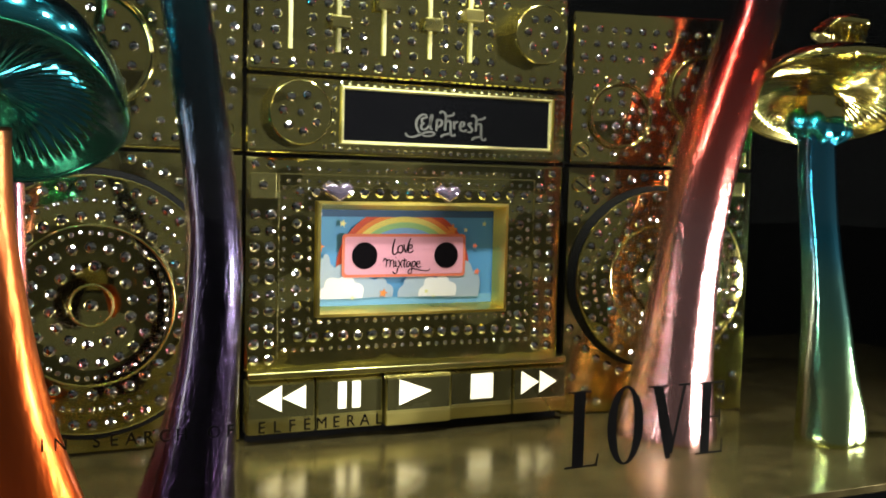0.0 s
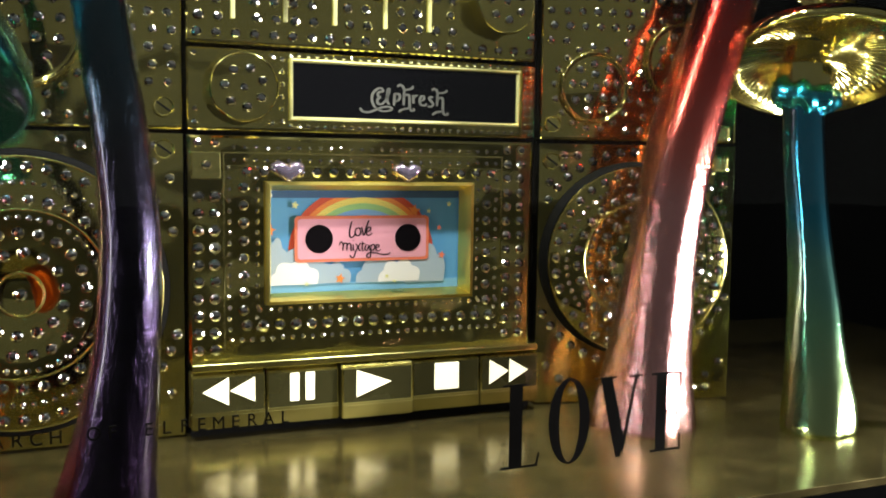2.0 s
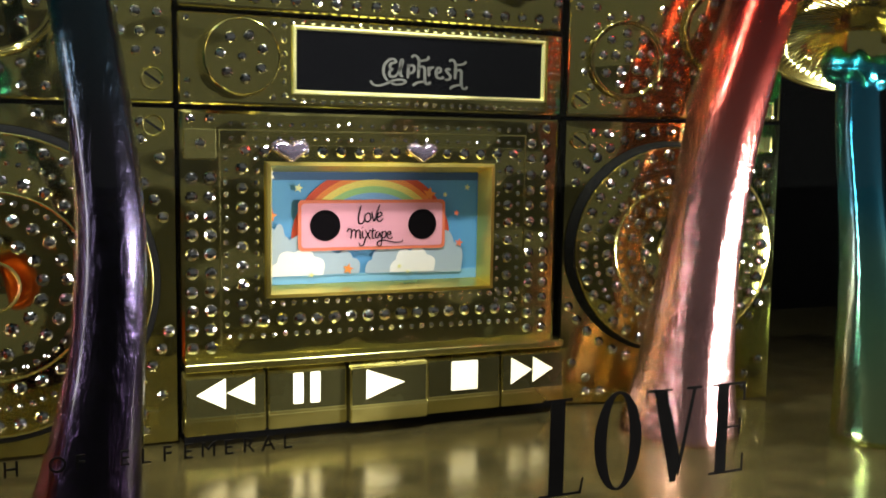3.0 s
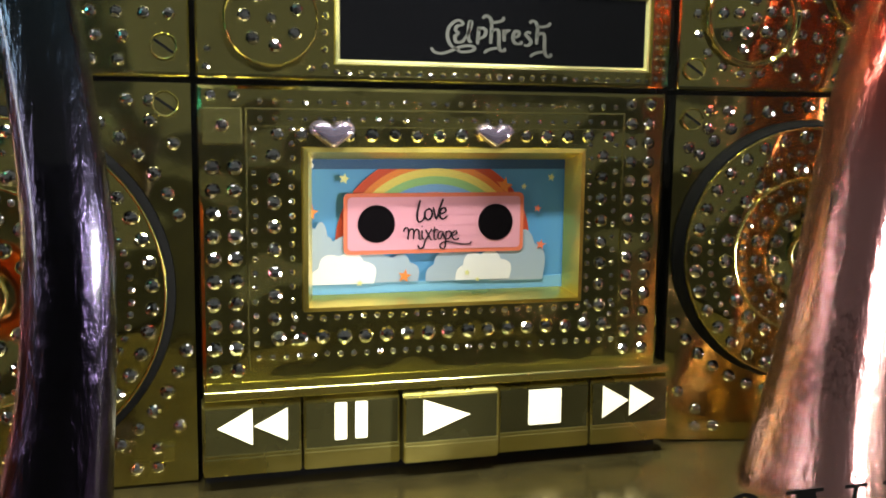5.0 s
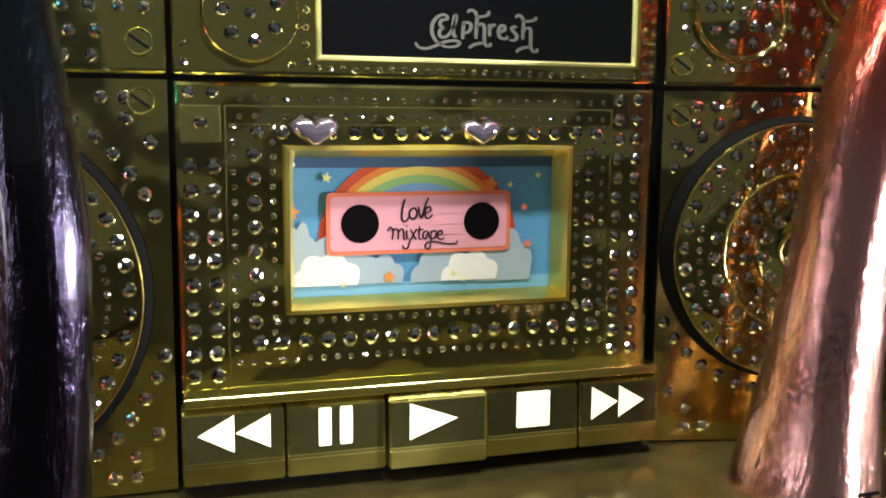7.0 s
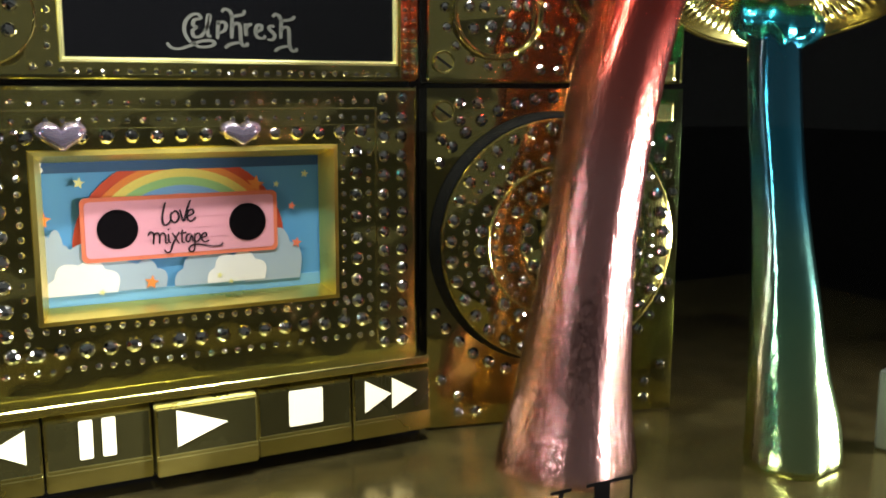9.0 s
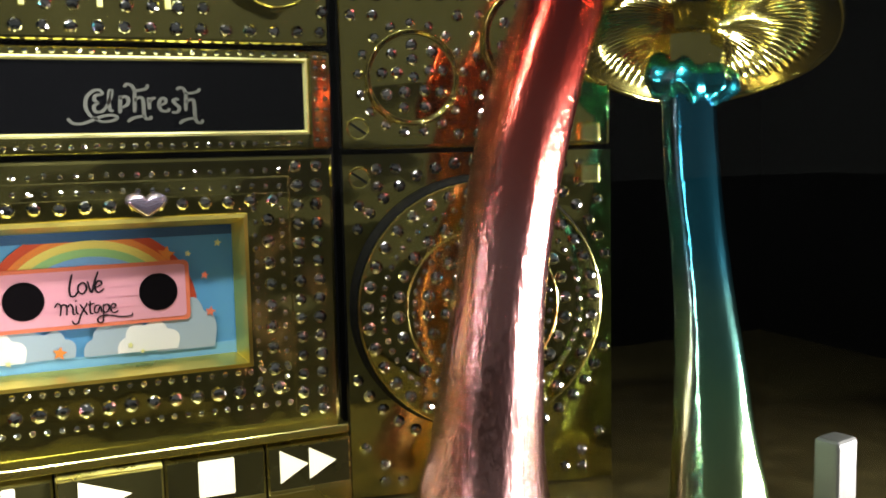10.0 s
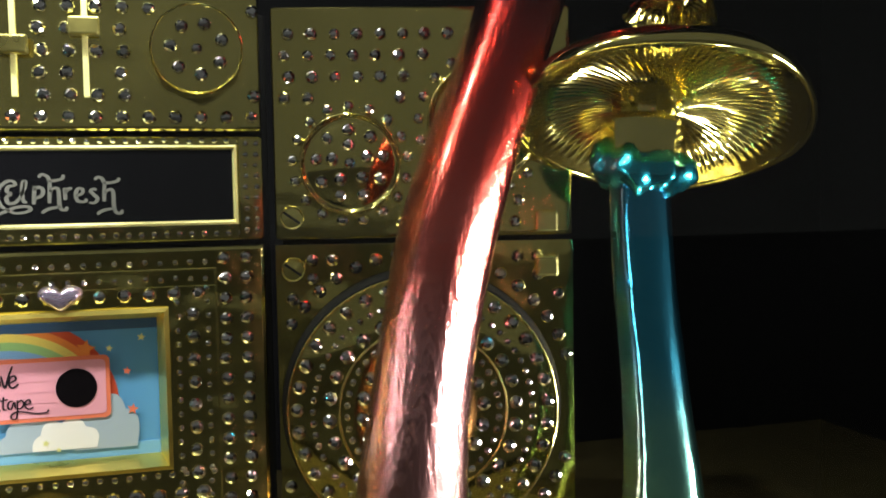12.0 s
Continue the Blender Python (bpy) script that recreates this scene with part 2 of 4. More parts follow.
# ---- boombox ----
BOX = thing("boombox", (0.2, 0.12, 0.0), "giant gold boombox studded with clear rhinestones, on the shelf", "boombox")
MAIN = Matrix.Identity(4)
WING = Matrix.Translation((0.540, 0.0, 0.0)) @ pose(0, 0, 0, 0, 0, -13.0)
LEFT = Matrix.Identity(4)


def gem_mesh():
    b = bmesh.new()
    n = 8
    rings = []
    for r, y, off in ((1.0, 0.0, 0.0), (0.98, -0.16, 0.0), (0.80, -0.46, 0.5), (0.46, -0.66, 0.0)):
        rings.append([b.verts.new((r * math.cos(2 * math.pi * (k + off) / n), y, r * math.sin(2 * math.pi * (k + off) / n))) for k in range(n)])
    for i, (a, c) in enumerate(zip(rings, rings[1:])):
        for k in range(n):
            j = (k + 1) % n
            if i == 0:
                b.faces.new((a[k], a[j], c[j], c[k]))
            elif i == 1:
                b.faces.new((a[k], a[j], c[k]))
                b.faces.new((a[j], c[j], c[k]))
            else:
                b.faces.new((a[k], c[j], c[k]))
                b.faces.new((a[k], a[j], c[j]))
    tip = b.verts.new((0.04, -0.72, 0.03))
    for k in range(n):
        b.faces.new((rings[-1][k], rings[-1][(k + 1) % n], tip))
    bmesh.ops.recalc_face_normals(b, faces=b.faces)
    return mesh_of("rhinestone", b, GEM)


GEM_MESH = gem_mesh()
GEM_V = np.array([v.co[:] for v in GEM_MESH.vertices])
GEM_F = [tuple(p.vertices) for p in GEM_MESH.polygons]
GEMS = []  # (module, matrix, singly)


def gem(module, base, u, z, r, out=0.0, single=False):
    spin = random.uniform(0, 45)
    tilt = Euler((random.gauss(0, 0.10), radians(spin), random.gauss(0, 0.10))).to_matrix().to_4x4()
    GEMS.append((module, base @ Matrix.Translation((u, -out, z)) @ tilt @ Matrix.Diagonal((r, r * 0.95, r, 1)), single))


def gem_row(module, base, u0, u1, z, step, r, out=0.0, single=False):
    n = max(1, round((u1 - u0) / step))
    for k in range(n + 1):
        gem(module, base, u0 + (u1 - u0) * k / n, z + random.gauss(0, 0.0006), r * random.uniform(0.93, 1.05), out, single)


def gem_col(module, base, u, z0, z1, step, r, out=0.0, single=False):
    n = max(1, round((z1 - z0) / step))
    for k in range(n + 1):
        gem(module, base, u + random.gauss(0, 0.0006), z0 + (z1 - z0) * k / n, r * random.uniform(0.93, 1.05), out, single)


def gem_ring(module, base, cu, cz, rad, step, r, out=0.0, keep=None, single=False):
    n = max(5, round(2 * math.pi * rad / step))
    for k in range(n):
        a = 2 * math.pi * (k + 0.3) / n
        u, z = cu + rad * math.cos(a), cz + rad * math.sin(a)
        if keep is None or keep(u, z):
            gem(module, base, u, z, r * random.uniform(0.93, 1.05), out, single)


def slab(name, base, u0, u1, z0, z1, depth, label, bev=0.006, y0=0.0):
    return part(name, box(u0, u1, y0, depth, z0, z1, bev, base, seg=3), GOLD, BOX, label)


def plate_with_hole(base, u0, u1, z0, z1, cu, cz, r, deep, back):
    """A panel with a round opening that goes deep into it."""
    b = bmesh.new()
    angles = sorted([2 * math.pi * k / 72 for k in range(72)] + [math.atan2(z - cz, u - cu) % (2 * math.pi) for u in (u0, u1) for z in (z0, z1)])
    inner, outer, floor_, rear = [], [], [], []
    for a in angles:
        c, s = math.cos(a), math.sin(a)
        k = min(((u1 - cu) / c if c > 1e-9 else (u0 - cu) / c if c < -1e-9 else 9), ((z1 - cz) / s if s > 1e-9 else (z0 - cz) / s if s < -1e-9 else 9))
        inner.append(b.verts.new((cu + r * c, 0, cz + r * s)))
        floor_.append(b.verts.new((cu + r * c, deep, cz + r * s)))
        outer.append(b.verts.new((cu + k * c, 0, cz + k * s)))
        rear.append(b.verts.new((cu + k * c, back, cz + k * s)))
    n = len(angles)
    for i in range(n):
        j = (i + 1) % n
        b.faces.new((inner[i], inner[j], outer[j], outer[i]))
        b.faces.new((inner[i], floor_[i], floor_[j], inner[j]))
        b.faces.new((outer[i], outer[j], rear[j], rear[i]))
    b.faces.new(rear)
    bmesh.ops.recalc_face_normals(b, faces=b.faces)
    bmesh.ops.transform(b, matrix=base, verts=b.verts)
    return b


def ring_trim(base, cu, cz, r, thick, out=0.0):
    m = base @ Matrix.Translation((cu, -out, cz)) @ pose(0, 0, 0, 90)
    prof = [(r + thick * math.cos(t), thick * math.sin(t)) for t in [2 * math.pi * k / 8 for k in range(8)]]
    return revolve(prof, 64, m, closed=True)


def knob(base, cu, cz, r, deep, parent, gems=7):
    m = base @ Matrix.Translation((cu, 0, cz)) @ pose(0, 0, 0, 90)
    k = part("knob", revolve([(r, 0.001), (r, deep * 0.85), (r * 0.985, deep * 0.96), (r * 0.955, deep), (r * 0.935, deep * 0.965), (r * 0.5, deep * 0.97), (0, deep * 0.97)], 56, m), GOLD, parent, "round gold knob with a ring of rhinestones")
    gem(k, base, cu, cz, r * 0.13, deep * 0.97, True)
    for j in range(gems):
        a = 2 * math.pi * (j + 0.4) / gems
        gem(k, base, cu + r * 0.56 * math.cos(a), cz + r * 0.56 * math.sin(a), r * 0.155, deep * 0.97, True)
    return k


def screw(base, cu, cz, parent, r=0.0165, turn=35):
    m = base @ Matrix.Translation((cu, 0, cz)) @ pose(0, 0, 0, 90)
    s = part("screw", revolve([(r, -0.002), (r, 0.007), (r * 0.94, 0.0085), (r * 0.86, 0.008), (r * 0.82, 0.0055), (0, 0.006)], 32, m), GOLD_RAISED, parent, "slotted gold screw head")
    part("slot", box(-r * 0.9, r * 0.9, -0.0072, -0.004, -r * 0.10, r * 0.10, 0, base @ Matrix.Translation((cu, 0, cz)) @ pose(0, 0, 0, 0, turn, 0)), BLACK, s)
    return s


def frame_bars(name, base, u0, u1, z0, z1, w, y_out, y_in, material, parent, label):
    """A mitred frame whose face slopes from its outer edge down to its inner edge."""
    b = bmesh.new()
    rows = []
    for k, y in ((0.0, 0.004), (0.0, -y_out), (0.35, -y_out * 1.1), (1.0, y_in)):
        rows.append([b.verts.new((u, y, z)) for u, z in ((u0 + k * w, z0 + k * w), (u1 - k * w, z0 + k * w), (u1 - k * w, z1 - k * w), (u0 + k * w, z1 - k * w))])
    for a, c in zip(rows, rows[1:]):
        for i in range(4):
            j = (i + 1) % 4
            b.faces.new((a[i], a[j], c[j], c[i]))
    bmesh.ops.recalc_face_normals(b, faces=b.faces)
    bmesh.ops.transform(b, matrix=base, verts=b.verts)
    return part(name, b, material, parent, label)


G = 0.0035
X0, X1 = -0.138, 0.535
part("core", box(-0.655, 0.545, 0.055, 0.24, 0.004, 0.85, 0.004), BLACK, BOX, "black inner case seen in the gaps")
part("core", box(0.01, 0.40, 0.055, 0.22, 0.004, 0.85, 0.004, WING), BLACK, BOX, "black inner case seen in the gaps")

# cassette deck
def plate_with_window(u0, u1, z0, z1, a0, a1, b0, b1, depth, bev):
    """A panel with a rectangular opening right through it and softened outer edges."""
    b = bmesh.new()
    loops = []
    for du, y, inner in ((0, depth, 0), (0, bev, 0), (bev * 0.3, bev * 0.3, 0), (bev, 0, 0), (0, 0, 1), (0, depth, 1)):
        c = (a0, a1, b0, b1) if inner else (u0 + du, u1 - du, z0 + du, z1 - du)
        loops.append([b.verts.new((u, y, z)) for u, z in ((c[0], c[2]), (c[1], c[2]), (c[1], c[3]), (c[0], c[3]))])
    for p, q in zip(loops, loops[1:] + loops[:1]):
        for i in range(4):
            j = (i + 1) % 4
            b.faces.new((p[i], p[j], q[j], q[i]))
    bmesh.ops.recalc_face_normals(b, faces=b.faces)
    return b


deck = part("cassette_deck", plate_with_window(X0 + G, X1 - G, 0.128, 0.530 - G, 0.008, 0.393, 0.234, 0.442, 0.052, 0.006), GOLD, BOX, "gold panel edged with rows of rhinestones")
for z, s, r in ((0.463, 0.0315, 0.0098), (0.190, 0.0300, 0.0112)):
    gem_row(deck, MAIN, -0.033, 0.440, z, s, r, 0, True)
for z in (0.505, 0.483):
    gem_row(deck, MAIN, -0.055, 0.470, z, 0.0195, 0.0041, 0, False)
for z in (0.217, 0.166):
    gem_row(deck, MAIN, -0.01 if z > 0.2 else -0.06, 0.455, z, 0.0185, 0.0046, 0, False)
for u in (-0.117, -0.088):
    gem_col(deck, MAIN, u, 0.150, 0.420, 0.0295, 0.0112, 0, True)
    gem(deck, MAIN, u, 0.512, 0.0085, 0, True)
for u in (-0.063, -0.014, 0.413, 0.452):
    gem_col(deck, MAIN, u, 0.185, 0.470, 0.0195, 0.0044, 0, False)
for u in (-0.038, 0.433):
    gem_col(deck, MAIN, u, 0.218, 0.435, 0.0290, 0.0105, 0, True)
for u, o in ((0.476, 0.0), (0.505, 0.0)):
    gem_col(deck, MAIN, u, 0.150, 0.510, 0.0285, 0.0098, o, True)
for a in ((-0.072, 0.462, 0.494, 0.497), (-0.072, 0.462, 0.472, 0.4735)):
    part("ridge", box(a[0], a[1], -0.002, 0.003, a[2], a[3], 0.0006), GOLD_RAISED, deck)
for u in (-0.0745, 0.4625):
    part("ridge", box(u, u + 0.0025, -0.002, 0.003, 0.15, 0.497, 0.0006), GOLD_RAISED, deck)
plate = part("badge", box(-0.128, -0.078, -0.005, 0.002, 0.449, 0.497, 0.002), GOLD_RAISED, deck, "small square gold plate with a stone")
gem(plate, MAIN, -0.103, 0.474, 0.0095, 0.005, True)

bezel = frame_bars("screen_frame", MAIN, 0.0, 0.401, 0.227, 0.446, 0.016, 0.010, 0.026, GOLD_FRAME, BOX, "bevelled polished gold frame round the picture")

# printed picture of the tape
tape = part("picture", box(0.009, 0.392, 0.0300, 0.036, 0.235, 0.441, 0.0), PRINT["sky"], BOX, "printed blue sky picture of a pink cassette under a rainbow")


def layer(k):
    return Matrix.Translation((-0.008, 0.0298 - 0.0004 * k, -0.004))


part("top_band", flat([(0.0175, 0.420), (0.3975, 0.420), (0.3975, 0.4435), (0.0175, 0.4435)], layer(0)), PRINT["navy"], tape, "dark blue band along the top")
part("shore", flat([(0.0175, 0.2395), (0.3975, 0.2395), (0.3975, 0.264), (0.0175, 0.260)], layer(0)), PRINT["shore"], tape)
RC = (0.1985, 0.343)
for k, (r, c) in enumerate(((0.142, "red"), (0.130, "orange"), (0.121, "yellow"), (0.110, "green"), (0.099, "blue"), (0.088, "pink"))):
    part("rainbow_band", flat([(RC[0] + r * math.cos(radians(180 * q / 40)), 0.320 + (r - 0.02) * math.sin(radians(180 * q / 40))) for q in range(41)], layer(1 + k), depth=0.0004), PRINT[c], tape)


def cloud(cx, cz, w, h, key, lay):
    keep = []
    for k in range(49):
        a = math.pi * k / 48
        puff = 0.93 + 0.17 * abs(math.sin(3.5 * a + 0.4 * math.sin(9 * cx)))
        keep.append((cx + 0.98 * w * math.cos(a) * puff, cz - 0.2 * h + 1.22 * h * math.sin(a) ** 0.75 * puff))
    part("cloud", flat(keep, layer(lay), depth=0.0004), PRINT[key], tape)


cloud(0.062, 0.272, 0.066, 0.052, "mist", 8)
cloud(0.032, 0.290, 0.022, 0.052, "mist", 7)
cloud(0.140, 0.268, 0.034, 0.030, "mist", 7.5)
cloud(0.068, 0.268, 0.044, 0.034, "cloud", 9.4)
cloud(0.230, 0.268, 0.042, 0.034, "mist", 7)
cloud(0.325, 0.270, 0.040, 0.056, "mist", 8)
cloud(0.272, 0.268, 0.040, 0.032, "cloud", 9.4)


def script(name, strokes, width, m, material, parent, label):
    """Brush lettering: each stroke is a rounded ribbon that swells in its middle and tapers at its ends."""
    b = bmesh.new()
    for pts in strokes:
        p = [pts[0]] + list(pts) + [pts[-1]]
        line = []
        for i in range(1, len(p) - 2):
            for k in range(5):
                t = k / 5
                line.append([0.5 * (2 * q1 + (q2 - q0) * t + (2 * q0 - 5 * q1 + 4 * q2 - q3) * t * t + (3 * q1 - q0 - 3 * q2 + q3) * t ** 3) for q0, q1, q2, q3 in zip(p[i - 1], p[i], p[i + 1], p[i + 2])])
        line.append(list(pts[-1]))
        n = len(line) - 1
        sides = []
        for i, c in enumerate(line):
            d = Vector(line[min(i + 1, n)]) - Vector(line[max(i - 1, 0)])
            d = d.normalized() if d.length > 1e-9 else Vector((1, 0))
            w = width * (0.30 + 0.20 * math.sin(math.pi * i / n) ** 0.5 + 0.16 * abs(d.y))
            sides.append([b.verts.new((c[0] + k * d.y * w, y, c[1] - k * d.x * w)) for k, y in ((-1, -0.0006), (1, -0.0006), (1, 0.0), (-1, 0.0))])
        for q, r in zip(sides, sides[1:]):
            for k in range(4):
                b.faces.new((q[k], q[(k + 1) % 4], r[(k + 1) % 4], r[k]))
        b.faces.new(sides[0])
        b.faces.new(sides[-1][::-1])
    bmesh.ops.recalc_face_normals(b, faces=b.faces)
    bmesh.ops.transform(b, matrix=m, verts=b.verts)
    return part(name, b, material, parent, label)


def unit_strokes(text):
    """Strokes written as 'x y x y; x y x y' on a sheet whose y runs downwards."""
    out = []
    for row in text.split(";"):
        v = [float(q) for q in row.split()]
        out.append([(v[i], -v[i + 1]) for i in range(0, len(v), 2)])
    return out


def star(cx, cz, r, key, lay=11):
    part("star", flat([(cx + (r if k % 2 == 0 else r * 0.45) * math.sin(math.pi * k / 5 + 0.2), cz + (r if k % 2 == 0 else r * 0.45) * math.cos(math.pi * k / 5 + 0.2)) for k in range(10)], layer(lay), depth=0.0003), PRINT[key], tape)


for a in ((0.022, 0.362, 0.011, "orange"), (0.300, 0.396, 0.013, "orange"), (0.358, 0.310, 0.008, "coral"), (0.154, 0.270, 0.010, "orange"), (0.352, 0.363, 0.006, "coral"), (0.068, 0.407, 0.008, "star"),
          (0.330, 0.395, 0.005, "star"), (0.372, 0.408, 0.006, "star"), (0.090, 0.262, 0.005, "star"), (0.262, 0.262, 0.004, "star"), (0.246, 0.272, 0.005, "star")):
    star(*a)


def rounded(u0, u1, z0, z1, r, n=5):
    pts = []
    for cu, cz, a0 in ((u1 - r, z1 - r, 0), (u0 + r, z1 - r, 90), (u0 + r, z0 + r, 180), (u1 - r, z0 + r, 270)):
        pts += [(cu + r * math.cos(radians(a0 + 90 * k / n)), cz + r * math.sin(radians(a0 + 90 * k / n))) for k in range(n + 1)]
    return pts


cass = part("cassette", flat(rounded(0.067, 0.330, 0.302, 0.387, 0.008), layer(11), depth=0.001), PRINT["coral"], tape, "pink cassette with a coral edge and two black reel holes")
cl = Matrix.Translation((-0.008, 0.0298 - 0.0004 * 11 - 0.0011, -0.004))
part("label", flat(rounded(0.0725, 0.3245, 0.3075, 0.3815, 0.006), cl, depth=0.0004), PRINT["pink"], cass)
for k in range(4):
    part("rule_line", box(0.138, 0.262, -0.0002, 0.0002, 0.327 + 0.0145 * k, 0.3275 + 0.0145 * k, 0, cl @ Matrix.Translation((0, -0.0007, 0))), PRINT["rule"], cass)
for u in (0.1130, 0.2870):
    part("reel_hole", flat(circle_pts(u, 0.3445, 0.0262, 40), cl @ Matrix.Translation((0, -0.0006, 0)), depth=0.0006), HOLE, cass)
LOVE = "48.2 23 47.6 25 46.9 28.5 47.3 31.2 48.7 31.2 50 29.6; 52.2 26.3 50.3 27.2 50 29.5 51.5 30.6 52.9 29 52.5 26.8 51.3 26.2; 53.4 25.8 54.6 30.3 56 26 57.4 22.4; 56 28.6 58.3 27.4 58 26 56.5 26.6 56 29 57.2 30.4 59.2 29"
MIX = "41.4 35.2 42.5 33.7 43.6 35 43.2 38.4; 43.3 35.6 44.6 34.2 45.6 35.2 45.5 38.3; 45.6 35.6 46.9 34.3 47.7 35.5 47.8 38 48.6 38.2; 48.9 34.8 49 37.6 49.8 38.2; 48.8 33 49.1 33.3; 50.3 34.5 52.7 38.6; 52.9 34.2 50.4 38.6 49.4 41.4 48 41.8 47.3 40.6; 54 33.4 53.8 37.8 54.9 38.3; 53 34.9 55.5 34.5; 57.2 35.2 55.8 35.5 55.3 37.5 56.4 38.1 57.5 35.6 57.9 38.1; 58.6 35 58.3 41 57 42 56.2 40.8 57.5 39.5 60 39.3 65 40.2 68.5 40 69 39; 58.5 35.9 60 35 60.7 36.5 59.6 38.1 58.5 37.8; 61.2 36.8 63 36.2 62.6 35 61.4 35.7 61.2 37.5 62.4 38.5 64 37.8"
SM = cl @ Matrix.Translation((0.113 - 0.03617 * 3.09, -0.0008, 0.3445 + 0.0361 * 3.28)) @ Matrix(((0.003617, 0, 0, 0), (0, 1, 0, 0), (-0.00006, 0, 0.00361, 0), (0, 0, 0, 1)))
script("lettering", unit_strokes(LOVE), 0.62, SM, INKBLACK, cass, "black brush lettering")
script("lettering", unit_strokes(MIX), 0.50, SM, INKBLACK, cass, "black brush lettering")
lettering("lettering", "B", 0.024, layer(12) @ Matrix.Translation((0.020, 0, 0.4205)), PRINT["cloud"], tape, "pale letter")
for u in (0.309, 0.341):
    part("mark", flat([(u, 0.4275), (u + 0.010, 0.4275), (u + 0.010, 0.4375), (u, 0.4375)], layer(2), depth=0.0003), PRINT["mist"], tape)

# display unit
unit = slab("display_unit", MAIN, X0 + G, X1 - G, 0.530 + G, 0.678 - G, 0.052, "gold panel with a knob and a long black display")
frame_bars("display_frame", MAIN, 0.0435, 0.4965, 0.5555, 0.6625, 0.0085, 0.007, 0.003, BRASS, unit, "pale gold frame of the display")
window = part("display_window", box(0.050, 0.490, -0.0030, -0.0005, 0.562, 0.656), DISPLAY, unit, "black glass display")
ORNATE = "25 8.5 23.5 6.2 20.5 6.5 17.2 10 16.5 15 18 19 19.5 20.5; 8 21 10 23.5 14 24 19 22.2 24 20 29 19.5 31 20.8 28.5 22.5 23.5 22.8 20 20.5; 24.5 8.5 21.5 9 20.8 11.5 22.8 12.8; 22.8 12.8 20.5 14.5 21 17.5 24 17.5 26.2 15; 26.2 15 28.5 10 29 6.5 28 7 27.5 13 28 17 29.5 17; 33 9 32.5 18.5; 32.5 11 35 9.5 36.8 11 36 14 33 15.5; 40 6 39.5 18; 35 4.5 36.5 2.8 39 4 40 6.2 43 6 45.8 5 46.2 3; 39.7 12 42 10 43.8 11.5 44 19 45 21.5 47 21.5 47.2 20; 44.5 20 41 20.5 38 21.5 36 23.2; 46.5 10 46.8 16.5; 46.8 12.5 48.5 10.5 50 10.5; 51.5 14.5 54.5 13 54.5 10.8 52.5 10.8 51.5 14 52.5 17 55.5 17.5 56.5 16; 61.2 11.5 59.8 10.8 58.5 12 60 14 61.5 16 60 18.2 57.5 18; 65 7 64.5 17.5; 60.5 6 62 4.5 64 5.5 65 7.5 68.5 7.5 71.2 6.5 71.8 5; 64.8 13 67 11.2 68.8 12.5 69 20.5 70 23.5 72.2 24 72.8 22.2; 69.5 21.5 66 21.8 63 22.8 61.2 24.5"
script("lettering", unit_strokes(ORNATE), 1.45, MAIN @ Matrix.Translation((0.1515, -0.0032, 0.6325)) @ Matrix(((0.00268, 0, 0, 0), (0, 1, 0, 0), (0, 0, 0.00246, 0), (0, 0, 0, 1))), GREYTEXT, window, "grey ornamental lettering")
knob(MAIN, -0.043, 0.607, 0.060, 0.036, unit)
gem_row(unit, MAIN, 0.045, 0.500, 0.5435, 0.0165, 0.0045)
gem_row(unit, MAIN, 0.045, 0.500, 0.6685, 0.0165, 0.0040)
gem_col(unit, MAIN, 0.030, 0.552, 0.660, 0.021, 0.0052)
for u, o in ((0.508, 0.0078), (0.522, 0.0047)):
    gem_col(unit, MAIN, u, 0.547, 0.664, 0.0155, 0.0042, o)
for u, z in ((-0.122, 0.548), (-0.122, 0.664), (0.012, 0.548), (0.012, 0.664), (-0.12, 0.57)):
    gem(unit, MAIN, u, z, 0.0058)

def end_strip(parent, z0, z1):
    """Narrow strip at the end of a panel, canted towards the neighbouring wing."""
    b = bmesh.new()
    side = [(0.497, 0.001), (0.499, -0.0085), (0.501, -0.0095), (0.5300, -0.0030), (0.5315, 0.001)]
    ends = [[b.verts.new((u, y, z)) for u, y in side] for z in (z0, z1)]
    for i in range(5):
        b.faces.new((ends[0][i], ends[0][(i + 1) % 5], ends[1][(i + 1) % 5], ends[1][i]))
    b.faces.new(ends[0])
    b.faces.new(ends[1])
    bmesh.ops.recalc_face_normals(b, faces=b.faces)
    return part("end_strip", b, GOLD, parent, "narrow canted gold strip")


end_strip(unit, 0.537, 0.671)

# equaliser unit
eq = slab("equaliser_unit", MAIN, X0 + G, X1 - G, 0.678 + G, 0.93, 0.052, "gold panel with five slide controls and a knob")
SLIDES = ((-0.056, 0.90), (0.036, 0.778), (0.126, 0.820), (0.221, 0.790), (0.308, 0.815))
for r in range(8):
    z = 0.700 + r * 0.0285
    for c in range(20):
        u = -0.118 + c * 0.0335 + (0.004 if r % 2 else 0)
        if u < 0.525 and math.hypot(u - 0.447, z - 0.785) > 0.082 and all(abs(u - s[0]) > 0.010 or z < 0.712 for s in SLIDES):
            gem(eq, MAIN, u, z, 0.0098 * random.uniform(0.92, 1.05), 0, r < 4)
for u, zk in SLIDES:
    s = part("slide_control", box(u - 0.0036, u + 0.0036, -0.004, 0.004, 0.725, 0.905, 0.0012), BRASS, eq, "pale brass slide rail")
    part("slide_knob", box(u - 0.019, u + 0.019, -0.022, -0.003, zk - 0.012, zk + 0.012, 0.003), GOLD_KEY, s, "dark gold slide knob")
